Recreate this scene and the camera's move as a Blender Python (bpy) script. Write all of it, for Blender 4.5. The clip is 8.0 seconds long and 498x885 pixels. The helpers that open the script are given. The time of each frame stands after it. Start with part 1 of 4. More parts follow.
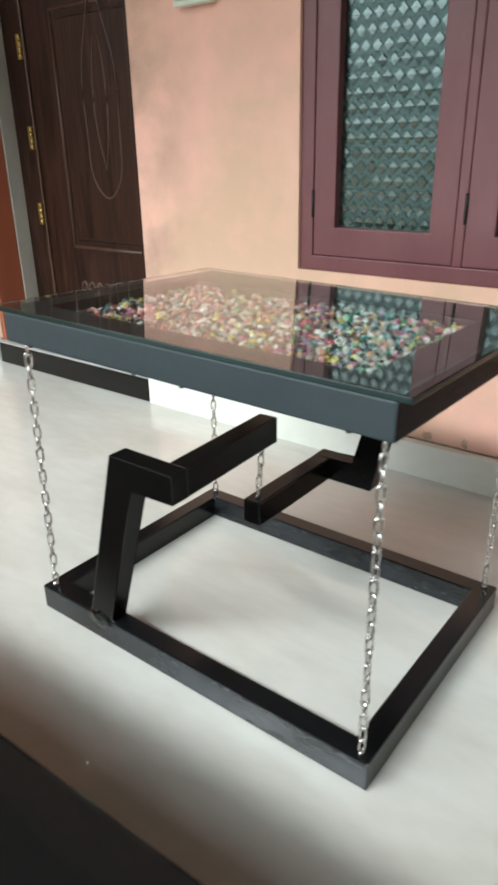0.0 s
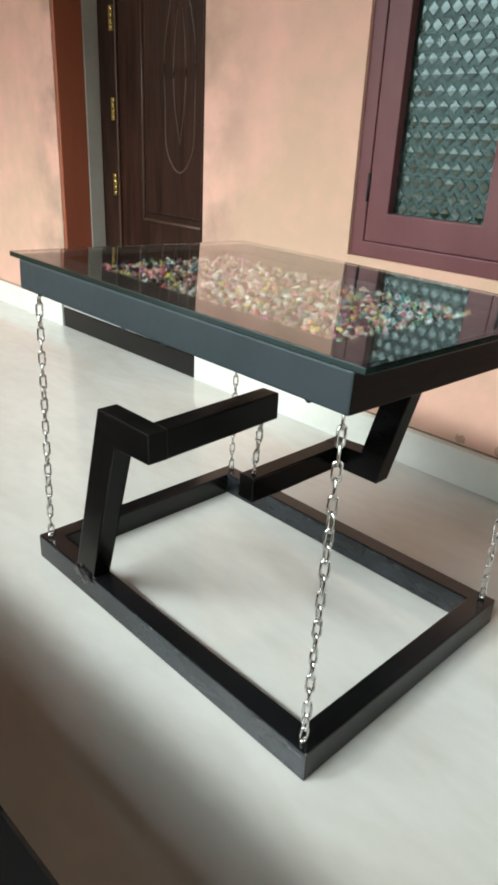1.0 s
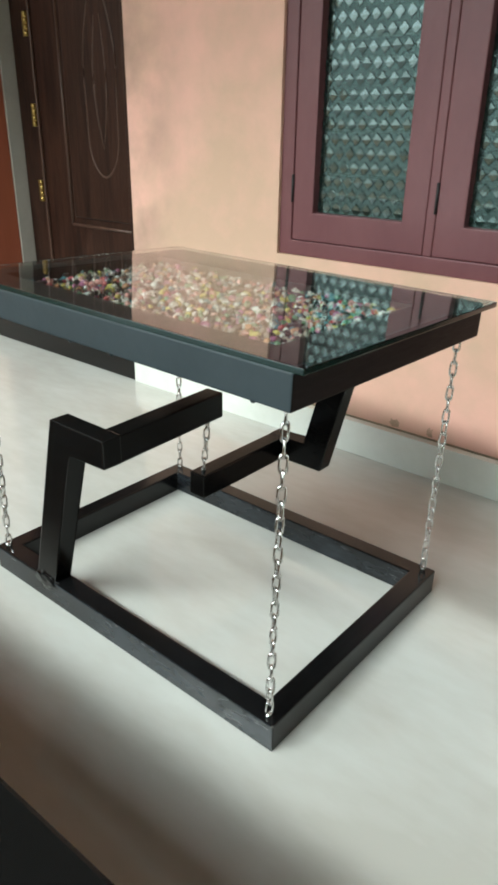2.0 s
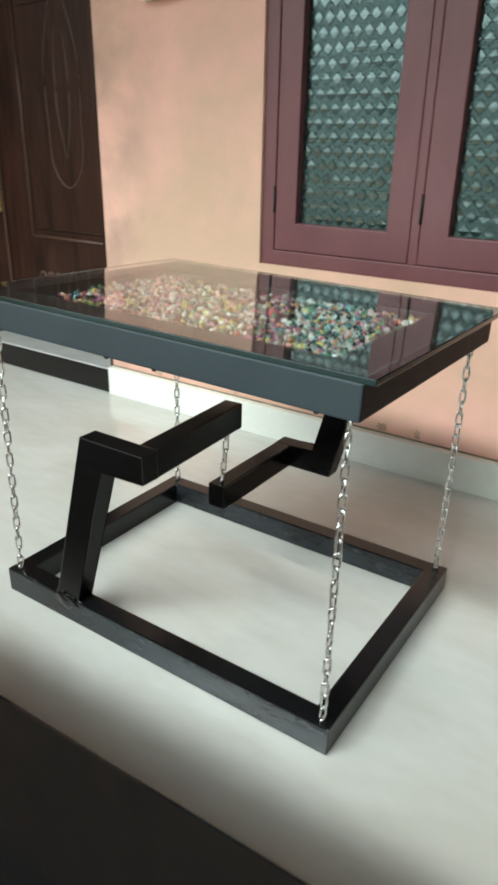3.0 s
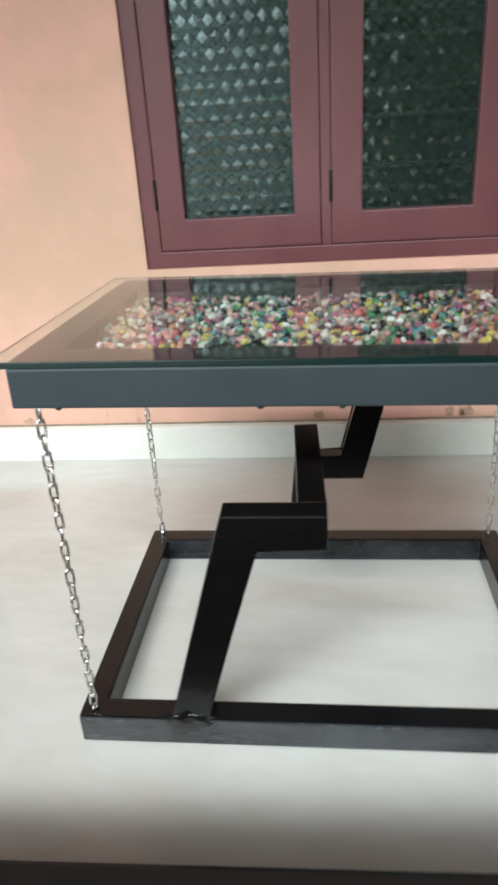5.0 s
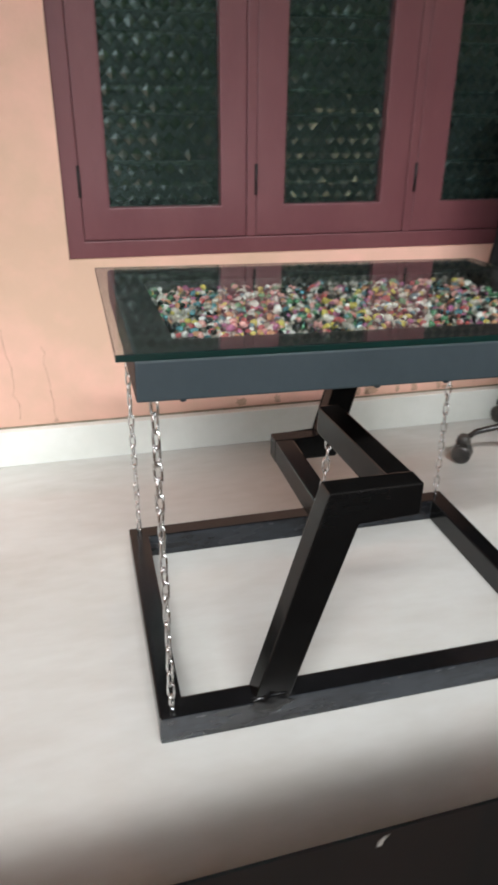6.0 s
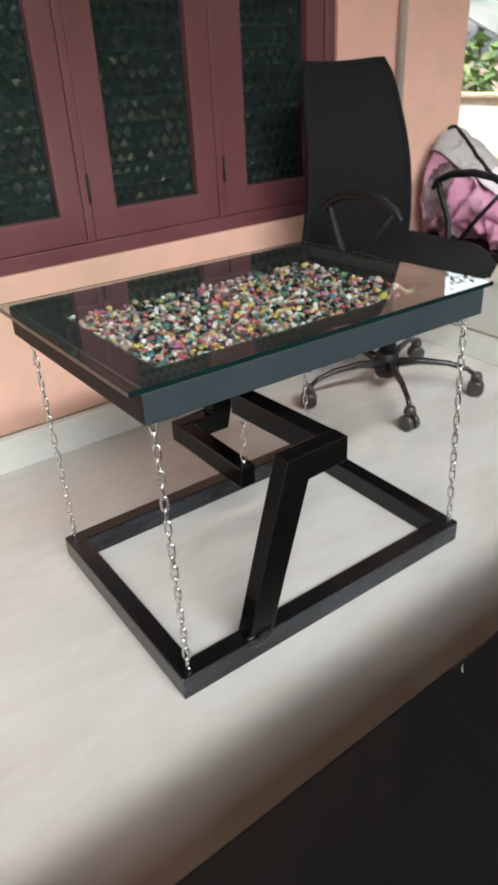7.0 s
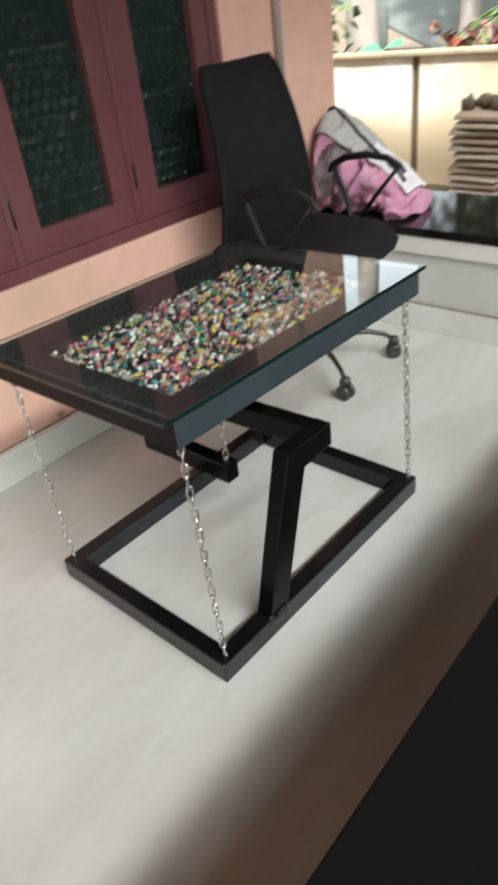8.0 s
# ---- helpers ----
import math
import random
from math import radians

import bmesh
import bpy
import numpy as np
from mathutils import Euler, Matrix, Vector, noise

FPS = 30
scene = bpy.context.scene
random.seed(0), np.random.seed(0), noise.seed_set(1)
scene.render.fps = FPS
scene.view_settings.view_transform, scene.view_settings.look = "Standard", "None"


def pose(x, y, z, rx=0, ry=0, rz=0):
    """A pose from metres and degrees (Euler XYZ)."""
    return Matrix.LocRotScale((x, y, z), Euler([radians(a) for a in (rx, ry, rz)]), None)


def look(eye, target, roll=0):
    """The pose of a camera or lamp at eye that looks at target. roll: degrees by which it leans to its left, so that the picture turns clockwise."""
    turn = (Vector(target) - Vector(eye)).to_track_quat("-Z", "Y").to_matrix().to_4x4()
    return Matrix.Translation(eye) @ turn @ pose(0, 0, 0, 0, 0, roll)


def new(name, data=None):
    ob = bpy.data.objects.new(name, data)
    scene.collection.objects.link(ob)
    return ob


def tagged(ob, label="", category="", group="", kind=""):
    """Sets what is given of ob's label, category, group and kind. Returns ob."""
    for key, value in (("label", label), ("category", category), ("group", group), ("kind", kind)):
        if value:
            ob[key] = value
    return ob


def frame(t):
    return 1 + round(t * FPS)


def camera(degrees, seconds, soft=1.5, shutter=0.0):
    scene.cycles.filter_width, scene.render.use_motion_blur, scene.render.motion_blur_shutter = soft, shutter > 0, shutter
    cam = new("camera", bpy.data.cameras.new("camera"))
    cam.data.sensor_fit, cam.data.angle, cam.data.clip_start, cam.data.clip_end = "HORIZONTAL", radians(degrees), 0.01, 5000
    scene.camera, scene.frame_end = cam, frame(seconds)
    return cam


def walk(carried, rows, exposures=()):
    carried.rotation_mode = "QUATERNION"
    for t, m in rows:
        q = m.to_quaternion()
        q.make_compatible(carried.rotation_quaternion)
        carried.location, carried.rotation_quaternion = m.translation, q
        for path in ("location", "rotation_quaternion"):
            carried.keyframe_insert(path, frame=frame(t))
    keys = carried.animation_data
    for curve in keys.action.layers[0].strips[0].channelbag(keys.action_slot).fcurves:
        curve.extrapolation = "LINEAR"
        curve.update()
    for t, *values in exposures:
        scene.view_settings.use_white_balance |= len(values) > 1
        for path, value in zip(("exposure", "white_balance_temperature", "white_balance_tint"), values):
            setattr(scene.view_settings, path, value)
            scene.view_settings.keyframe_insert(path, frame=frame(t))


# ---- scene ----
cam = camera(40.1, 8.0, soft=3.1, shutter=0.6)
PATH = [
    (0, (1.020, -0.636, 0.837), (-0.112, 0.813, 0.041), -1.1),
    (0.5, (1.105, -0.562, 0.818), (-0.096, 0.837, 0.039), -2.0),
    (1, (1.121, -0.536, 0.792), (-0.177, 0.760, -0.018), 2.8),
    (1.5, (1.152, -0.559, 0.805), (-0.106, 0.780, -0.004), 0.9),
    (1.7, (1.158, -0.567, 0.812), (-0.063, 0.805, 0.000), 0.9),
    (2.8, (1.067, -0.663, 0.845), (0.003, 0.812, 0.007), 0.6),
    (3, (1.028, -0.689, 0.833), (0.013, 0.840, 0.031), 1.2),
    (3.5, (0.885, -0.748, 0.838), (0.110, 0.882, -0.039), -1.7),
    (4, (0.726, -0.737, 0.827), (-0.046, 0.912, -0.025), -4.0),
    (4.5, (0.550, -0.674, 0.840), (0.073, 1.087, -0.005), -3.2),
    (4.7, (0.488, -0.692, 0.832), (0.098, 1.098, 0.002), -3.4),
    (5.8, (0.024, -0.749, 0.840), (0.348, 1.022, -0.051), -0.9),
    (6, (-0.051, -0.722, 0.843), (0.389, 1.033, -0.033), 0.5),
    (6.5, (-0.237, -0.761, 0.887), (0.592, 0.807, -0.073), -2.5),
    (7, (-0.354, -0.752, 0.980), (0.639, 0.690, -0.016), -3.0),
    (7.5, (-0.453, -0.676, 1.053), (0.585, 0.607, -0.085), -6.8),
    (8, (-0.537, -0.678, 1.102), (0.656, 0.512, 0.010), -7.3),
]
walk(cam, [(t, look(eye, target, roll)) for t, eye, target, roll in PATH], [(0.0, 0.21, 6000, 0), (1.0, 0.20, 6000, -2), (1.5, 0.16, 5980, -5), (3.0, 0.12, 5960, -5), (4.0, 0.13, 5950, -1), (4.7, 0.16, 5950, 1), (6.0, 0.06, 6150, 9), (7.5, 0.01, 6200, 6), (8.0, -0.09, 6150, 4)])

# ---- light ----
SUN_ELEV, SUN_AZ = 62.0, 240.0          # azimuth of the sun, degrees clockwise from +y
world = bpy.data.worlds.new("world")
scene.world = world
world.use_nodes = True
wn = world.node_tree
sky = wn.nodes.new("ShaderNodeTexSky")
sky.sky_type, sky.sun_disc = "NISHITA", False
sky.sun_elevation, sky.sun_rotation = radians(SUN_ELEV), radians(SUN_AZ)
sky.air_density, sky.dust_density, sky.ozone_density = 1.0, 4.0, 1.0
haze = wn.nodes.new("ShaderNodeHueSaturation")          # white monsoon haze
haze.inputs["Saturation"].default_value = 0.12
wn.links.new(sky.outputs[0], haze.inputs["Color"])
wn.links.new(haze.outputs[0], wn.nodes["Background"].inputs[0])
wn.nodes["Background"].inputs[1].default_value = 0.72
sun = new("sun", bpy.data.lights.new("sun", "SUN"))
sun.data.energy, sun.data.angle, sun.data.color = 6.5, radians(2), (1.0, 0.98, 0.95)
sa, se = radians(SUN_AZ), radians(SUN_ELEV)
sun.matrix_world = look((10 * math.sin(sa) * math.cos(se), 10 * math.cos(sa) * math.cos(se), 10 * math.sin(se)), (0, 0, 0))
# added lamp over the yard, for open sky between roof edge and tree tops
sky_lamp = new("added_sky_lamp", bpy.data.lights.new("added_sky_lamp", "AREA"))
sky_lamp.data.shape, sky_lamp.data.size, sky_lamp.data.size_y = "RECTANGLE", 8.5, 0.55
sky_lamp.data.energy, sky_lamp.data.color = 1330, (1.0, 0.985, 0.948)
sky_lamp.matrix_world = look((-0.9, -6.7, 7.5), (0.2, 0.3, 0.3))


# ---- materials ----
def rgba(c):
    return (c[0], c[1], c[2], 1.0)


def material(name, base, rough=0.5, metal=0.0, second=None, scale=6.0, amount=0.5, detail=6.0, stretch=(1, 1, 1),
             bump=0.0, bump_scale=60.0, rough_var=0.0, spec=0.5, coat=0.0, coords="Object", distort=0.0):
    """Principled surface: two tones mixed by large noise, fine noise for relief and gloss."""
    m = bpy.data.materials.new(name)
    m.use_nodes = True
    n, l = m.node_tree.nodes, m.node_tree.links
    b = n["Principled BSDF"]
    b.inputs["Roughness"].default_value, b.inputs["Metallic"].default_value = rough, metal
    b.inputs["Specular IOR Level"].default_value = spec
    b.inputs["Coat Weight"].default_value, b.inputs["Coat Roughness"].default_value = coat, 0.08
    b.inputs["Base Color"].default_value = rgba(base)
    tc, mp = n.new("ShaderNodeTexCoord"), n.new("ShaderNodeMapping")
    mp.inputs["Scale"].default_value = stretch
    l.new(tc.outputs[coords], mp.inputs[0])
    if second:
        big, fine, mixf, mix = n.new("ShaderNodeTexNoise"), n.new("ShaderNodeTexNoise"), n.new("ShaderNodeMath"), n.new("ShaderNodeMix")
        big.inputs["Scale"].default_value, big.inputs["Detail"].default_value, big.inputs["Distortion"].default_value = scale, detail, distort
        fine.inputs["Scale"].default_value, fine.inputs["Detail"].default_value = scale * 9, 4
        for t in (big, fine):
            l.new(mp.outputs[0], t.inputs["Vector"])
        mixf.operation = "MULTIPLY_ADD"
        l.new(fine.outputs[0], mixf.inputs[0])
        mixf.inputs[1].default_value = 0.35
        l.new(big.outputs[0], mixf.inputs[2])
        ramp = n.new("ShaderNodeMapRange")
        ramp.inputs[1].default_value, ramp.inputs[2].default_value, ramp.inputs[4].default_value = 0.52, 0.86, amount
        l.new(mixf.outputs[0], ramp.inputs[0])
        mix.data_type = "RGBA"
        mix.inputs[6].default_value, mix.inputs[7].default_value = rgba(base), rgba(second)
        l.new(ramp.outputs[0], mix.inputs[0])
        l.new(mix.outputs[2], b.inputs["Base Color"])
    if bump or rough_var:
        nz = n.new("ShaderNodeTexNoise")
        nz.inputs["Scale"].default_value, nz.inputs["Detail"].default_value = bump_scale, 5
        l.new(mp.outputs[0], nz.inputs["Vector"])
        if bump:
            bp = n.new("ShaderNodeBump")
            bp.inputs["Strength"].default_value, bp.inputs["Distance"].default_value = bump, 0.01
            l.new(nz.outputs[0], bp.inputs["Height"])
            l.new(bp.outputs[0], b.inputs["Normal"])
        if rough_var:
            rr = n.new("ShaderNodeMapRange")
            rr.inputs[3].default_value, rr.inputs[4].default_value = max(0.02, rough - rough_var), rough + rough_var
            l.new(nz.outputs[0], rr.inputs[0])
            l.new(rr.outputs[0], b.inputs["Roughness"])
    return m


def random_colours(m, stops, island=True, constant=True):
    """Colours by chance from a ramp: per loose piece of a mesh, or per object."""
    n, l = m.node_tree.nodes, m.node_tree.links
    src = n.new("ShaderNodeNewGeometry").outputs["Random Per Island"] if island else n.new("ShaderNodeObjectInfo").outputs["Random"]
    ramp = n.new("ShaderNodeValToRGB")
    ramp.color_ramp.interpolation = "CONSTANT" if constant else "LINEAR"
    while len(ramp.color_ramp.elements) < len(stops):
        ramp.color_ramp.elements.new(0.5)
    for e, (p, c) in zip(ramp.color_ramp.elements, stops):
        e.position, e.color = p, rgba(c)
    l.new(src, ramp.inputs[0])
    l.new(ramp.outputs[0], n["Principled BSDF"].inputs["Base Color"])
    return m


M = {}
M["floor"] = material("floor_tile", (0.56, 0.555, 0.525), 0.042, second=(0.47, 0.45, 0.41), scale=1.6, amount=0.85, stretch=(1, 2.6, 1), rough_var=0.02, bump_scale=9, distort=0.8)
M["wall"] = material("pink_wall_paint", (0.74, 0.425, 0.340), 0.75, second=(0.53, 0.365, 0.255), scale=1.7, amount=0.85, bump=0.12, bump_scale=45, distort=0.5)
wall_n, wall_l = M["wall"].node_tree.nodes, M["wall"].node_tree.links
w_tc, w_xyz, w_dist, w_noise, w_mul, w_mix = (wall_n.new(k) for k in ("ShaderNodeTexCoord", "ShaderNodeSeparateXYZ", "ShaderNodeMapRange", "ShaderNodeTexNoise", "ShaderNodeMath", "ShaderNodeMix"))
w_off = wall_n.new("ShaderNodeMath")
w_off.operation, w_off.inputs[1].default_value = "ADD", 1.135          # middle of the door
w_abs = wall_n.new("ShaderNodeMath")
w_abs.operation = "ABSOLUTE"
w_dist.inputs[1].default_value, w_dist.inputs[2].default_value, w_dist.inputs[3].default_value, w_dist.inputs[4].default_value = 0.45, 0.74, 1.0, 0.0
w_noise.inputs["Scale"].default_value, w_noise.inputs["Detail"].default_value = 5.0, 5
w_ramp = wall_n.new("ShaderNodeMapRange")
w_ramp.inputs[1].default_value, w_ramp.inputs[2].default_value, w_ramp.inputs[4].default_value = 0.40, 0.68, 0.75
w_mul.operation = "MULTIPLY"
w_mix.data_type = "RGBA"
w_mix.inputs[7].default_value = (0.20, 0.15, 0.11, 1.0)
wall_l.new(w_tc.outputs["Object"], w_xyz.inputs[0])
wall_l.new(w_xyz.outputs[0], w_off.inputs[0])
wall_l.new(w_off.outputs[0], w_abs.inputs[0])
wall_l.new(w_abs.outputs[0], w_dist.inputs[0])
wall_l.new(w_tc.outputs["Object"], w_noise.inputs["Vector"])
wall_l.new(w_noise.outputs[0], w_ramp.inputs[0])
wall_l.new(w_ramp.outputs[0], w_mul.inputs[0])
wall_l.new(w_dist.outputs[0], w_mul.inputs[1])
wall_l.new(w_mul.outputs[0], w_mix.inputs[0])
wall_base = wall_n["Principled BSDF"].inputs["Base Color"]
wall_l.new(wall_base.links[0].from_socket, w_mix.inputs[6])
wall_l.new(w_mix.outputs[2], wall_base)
# invented dark brown for the unseen ceiling and beams, to lower the fill
M["ceiling"] = material("low_bounce_brown", (0.120, 0.080, 0.042), 0.85, second=(0.090, 0.060, 0.032), scale=2, bump=0.05)
M["skirting"] = material("white_skirting_tile", (0.76, 0.77, 0.72), 0.12, second=(0.66, 0.67, 0.61), scale=5, amount=0.7, rough_var=0.08)
M["granite"] = material("black_granite", (0.006, 0.006, 0.006), 0.07, second=(0.009, 0.009, 0.0085), scale=220, amount=0.5, rough_var=0.02, spec=0.28)
M["ledge_face"] = material("pale_grey_ledge_paint", (0.64, 0.65, 0.60), 0.4, second=(0.54, 0.55, 0.50), scale=4, bump=0.1)
M["ledge_band"] = material("off_white_band_paint", (0.78, 0.76, 0.69), 0.4, second=(0.68, 0.65, 0.58), scale=6, bump=0.1)
# made-up brown for an unseen face, warms and lowers light in the ledge's shadow
M["bounce_brown"] = material("brown_bounce_face", (0.17, 0.102, 0.050), 0.5, second=(0.12, 0.072, 0.036), scale=5, bump=0.1)
M["window_paint"] = material("maroon_window_paint", (0.120, 0.038, 0.044), 0.45, second=(0.150, 0.054, 0.058), scale=7, amount=0.7, stretch=(1, 1, 0.4), bump=0.06, bump_scale=90, rough_var=0.1)
M["jamb"] = material("redwood_jamb", (0.34, 0.095, 0.05), 0.42, second=(0.26, 0.07, 0.036), scale=5, stretch=(4, 4, 0.4), bump=0.06)
M["door"] = material("dark_varnished_wood", (0.012, 0.005, 0.0034), 0.33, second=(0.043, 0.018, 0.0115), scale=2.6, amount=0.95, detail=8.0, stretch=(9, 9, 0.7), bump=0.12, bump_scale=22, spec=0.24, distort=1.6, rough_var=0.08)
M["door_edge"] = material("light_wood_moulding", (0.085, 0.042, 0.027), 0.42, second=(0.040, 0.018, 0.012), scale=8, stretch=(4, 4, 0.5))
M["grey_putty"] = material("grey_frame_putty", (0.42, 0.38, 0.33), 0.6, second=(0.30, 0.27, 0.24), scale=5)
M["brass"] = material("worn_brass", (0.55, 0.38, 0.12), 0.38, 1.0, second=(0.32, 0.21, 0.07), scale=30, rough_var=0.1)
M["black_paint"] = material("black_gloss_paint", (0.003, 0.0027, 0.0026), 0.2, second=(0.006, 0.006, 0.006), scale=5, amount=0.6, spec=0.13, stretch=(1, 1, 3), bump_scale=16, rough_var=0.12)
M["rail_paint"] = material("streaked_black_paint", (0.003, 0.003, 0.003), 0.18, second=(0.009, 0.009, 0.010), scale=4, amount=0.7, spec=0.36, stretch=(1, 1, 14), bump_scale=12, rough_var=0.12, distort=0.3)
# patchy bluish reflection painted in as a lighter tone, for -y rail faces
M["rail_sheen"] = material("sheen_black_paint", (0.006, 0.006, 0.007), 0.25, second=(0.030, 0.035, 0.042), scale=4.2, amount=1.0, spec=0.4, stretch=(1, 1, 3), bump_scale=10, rough_var=0.12, distort=0.6)
M["worn_edge"] = material("worn_black_edge", (0.006, 0.006, 0.006), 0.22, second=(0.34, 0.32, 0.30), scale=11, amount=0.6, rough_var=0.1, bump_scale=90)
M["rubbed_edge"] = material("rubbed_black_edge", (0.004, 0.004, 0.004), 0.16, second=(0.016, 0.014, 0.013), scale=7, amount=0.5, spec=0.3, rough_var=0.08, bump_scale=60)
# the bluish sky reflection on the box front is part of this colour
M["box_paint"] = material("charcoal_box_paint", (0.027, 0.036, 0.041), 0.42, second=(0.035, 0.045, 0.051), scale=8, amount=0.8, spec=0.3, bump=0.04, bump_scale=60, rough_var=0.08)
M["tray"] = material("black_brown_board", (0.0055, 0.0036, 0.0032), 0.5, second=(0.010, 0.006, 0.005), scale=6, stretch=(0.5, 4, 4))
# shaded copy of the box paint, for the two short ends
M["box_shade"] = material("shaded_box_end_paint", (0.0075, 0.0052, 0.0052), 0.5, second=(0.013, 0.008, 0.0075), scale=6, amount=0.8, spec=0.12, stretch=(1, 0.5, 4), bump=0.04, bump_scale=60, rough_var=0.08)
M["chrome"] = material("galvanised_steel", (0.93, 0.93, 0.92), 0.17, 1.0, second=(0.70, 0.70, 0.69), scale=50, rough_var=0.08)
M["plastic"] = material("black_plastic", (0.009, 0.008, 0.008), 0.48, spec=0.28, second=(0.02, 0.02, 0.021), scale=12, rough_var=0.08)
M["gloss_plastic"] = material("scuffed_glossy_plastic", (0.014, 0.013, 0.012), 0.24, second=(0.040, 0.037, 0.033), scale=14, amount=0.8, rough_var=0.1)
M["dusty_plastic"] = material("dusty_black_plastic", (0.020, 0.019, 0.018), 0.35, second=(0.075, 0.068, 0.060), scale=35, amount=0.9, rough_var=0.1)
M["mesh_fabric"] = material("black_mesh_fabric", (0.009, 0.0085, 0.0085), 0.8, second=(0.014, 0.013, 0.013), scale=30, spec=0.15, bump=0.4, bump_scale=500)
# near-black colour that stands in for shade in the room and shed
M["shade_dark"] = material("shade_near_black", (0.035, 0.035, 0.032), 0.9, second=(0.025, 0.025, 0.025), scale=3)
M["pebble"] = random_colours(material("polished_pebble", (0.5, 0.5, 0.5), 0.2, rough_var=0.08, bump_scale=200), [
    (0.0, (0.33, 0.30, 0.27)), (0.12, (0.18, 0.155, 0.13)), (0.21, (0.010, 0.009, 0.011)), (0.38, (0.27, 0.05, 0.053)), (0.45, (0.32, 0.26, 0.055)),
    (0.52, (0.055, 0.14, 0.07)), (0.60, (0.36, 0.17, 0.155)), (0.69, (0.045, 0.12, 0.14)), (0.77, (0.21, 0.065, 0.135)), (0.83, (0.44, 0.43, 0.41)), (0.90, (0.06, 0.045, 0.038)), (0.96, (0.30, 0.14, 0.07))])
M["soil"] = material("laterite_soil", (0.18, 0.125, 0.080), 0.95, second=(0.10, 0.072, 0.045), scale=0.8, amount=1.0, bump=0.6, bump_scale=12)
M["compound"] = material("cream_wall_paint", (0.90, 0.86, 0.76), 0.8, second=(0.72, 0.58, 0.34), scale=0.9, amount=0.8, bump=0.15, bump_scale=25)
cmp_n, cmp_l = M["compound"].node_tree.nodes, M["compound"].node_tree.links
c_tc, c_xyz, c_noise, c_add = (cmp_n.new(k) for k in ("ShaderNodeTexCoord", "ShaderNodeSeparateXYZ", "ShaderNodeTexNoise", "ShaderNodeMath"))
c_noise.inputs["Scale"].default_value, c_noise.inputs["Detail"].default_value = 2.5, 6
c_add.operation, c_add.inputs[1].default_value = "MULTIPLY_ADD", 0.35
cmp_l.new(c_tc.outputs["Object"], c_xyz.inputs[0])
cmp_l.new(c_tc.outputs["Object"], c_noise.inputs["Vector"])
cmp_l.new(c_noise.outputs[0], c_add.inputs[0])
cmp_l.new(c_xyz.outputs[2], c_add.inputs[2])
cmp_base = cmp_n["Principled BSDF"].inputs["Base Color"]
for lo_, hi_, tone in ((0.80, 0.60, (0.74, 0.58, 0.34, 1.0)), (1.06, 1.13, (0.62, 0.50, 0.33, 1.0))):          # mud splash below, a tan band under the coping
    c_ramp, c_mix = cmp_n.new("ShaderNodeMapRange"), cmp_n.new("ShaderNodeMix")
    c_ramp.inputs[1].default_value, c_ramp.inputs[2].default_value, c_ramp.inputs[4].default_value = lo_, hi_, 0.85
    c_mix.data_type = "RGBA"
    c_mix.inputs[7].default_value = tone
    cmp_l.new(c_add.outputs[0], c_ramp.inputs[0])
    cmp_l.new(c_ramp.outputs[0], c_mix.inputs[0])
    cmp_l.new(cmp_base.links[0].from_socket, c_mix.inputs[6])
    cmp_l.new(c_mix.outputs[2], cmp_base)
M["red_leaf"] = random_colours(material("red_croton_leaf", (0.2, 0.06, 0.04), 0.5), [(0.0, (0.22, 0.05, 0.03)), (0.6, (0.30, 0.10, 0.06)), (1.0, (0.12, 0.08, 0.03))], constant=False)
M["big_leaf"] = material("waxy_green_leaf", (0.10, 0.28, 0.17), 0.3, second=(0.14, 0.34, 0.18), scale=8)
M["coping"] = material("weathered_coping", (0.50, 0.38, 0.24), 0.85, second=(0.30, 0.24, 0.15), scale=4, amount=0.9, bump=0.3, bump_scale=40)
M["husk"] = material("dry_coconut_husk", (0.13, 0.095, 0.07), 0.95, second=(0.07, 0.05, 0.035), scale=20, bump=0.8, bump_scale=60)
M["terracotta"] = random_colours(material("terracotta_tile", (0.42, 0.27, 0.16), 0.85, bump=0.3, bump_scale=40), [
    (0.0, (0.36, 0.27, 0.19)), (0.35, (0.25, 0.18, 0.13)), (0.7, (0.42, 0.34, 0.26))], island=False, constant=False)
M["bark"] = material("pale_bark", (0.50, 0.43, 0.38), 0.9, second=(0.30, 0.24, 0.20), scale=5, stretch=(1, 1, 0.3), bump=0.6, bump_scale=18)
M["leaf"] = random_colours(material("green_leaf", (0.07, 0.12, 0.03), 0.5), [
    (0.0, (0.05, 0.09, 0.02)), (0.4, (0.09, 0.16, 0.04)), (0.8, (0.16, 0.22, 0.07)), (1.0, (0.12, 0.12, 0.05))], constant=False)
M["sheet"] = material("grey_roof_sheet", (0.21, 0.22, 0.20), 0.6, second=(0.13, 0.14, 0.12), scale=3, bump=0.2)
M["pink_cloth"] = material("pink_quilt_cloth", (0.44, 0.18, 0.28), 0.85, second=(0.56, 0.34, 0.42), scale=9, bump=0.5, bump_scale=30)
M["grey_cloth"] = material("pale_grey_cloth", (0.40, 0.38, 0.36), 0.85, second=(0.25, 0.23, 0.22), scale=10, bump=0.5, bump_scale=30)
M["white_cloth"] = material("white_cloth", (0.66, 0.62, 0.62), 0.8, second=(0.52, 0.44, 0.47), scale=12, bump=0.4, bump_scale=30)
M["dark_cloth"] = material("printed_dark_cloth", (0.07, 0.035, 0.042), 0.85, second=(0.30, 0.25, 0.26), scale=14, amount=0.9, bump=0.5, bump_scale=30)
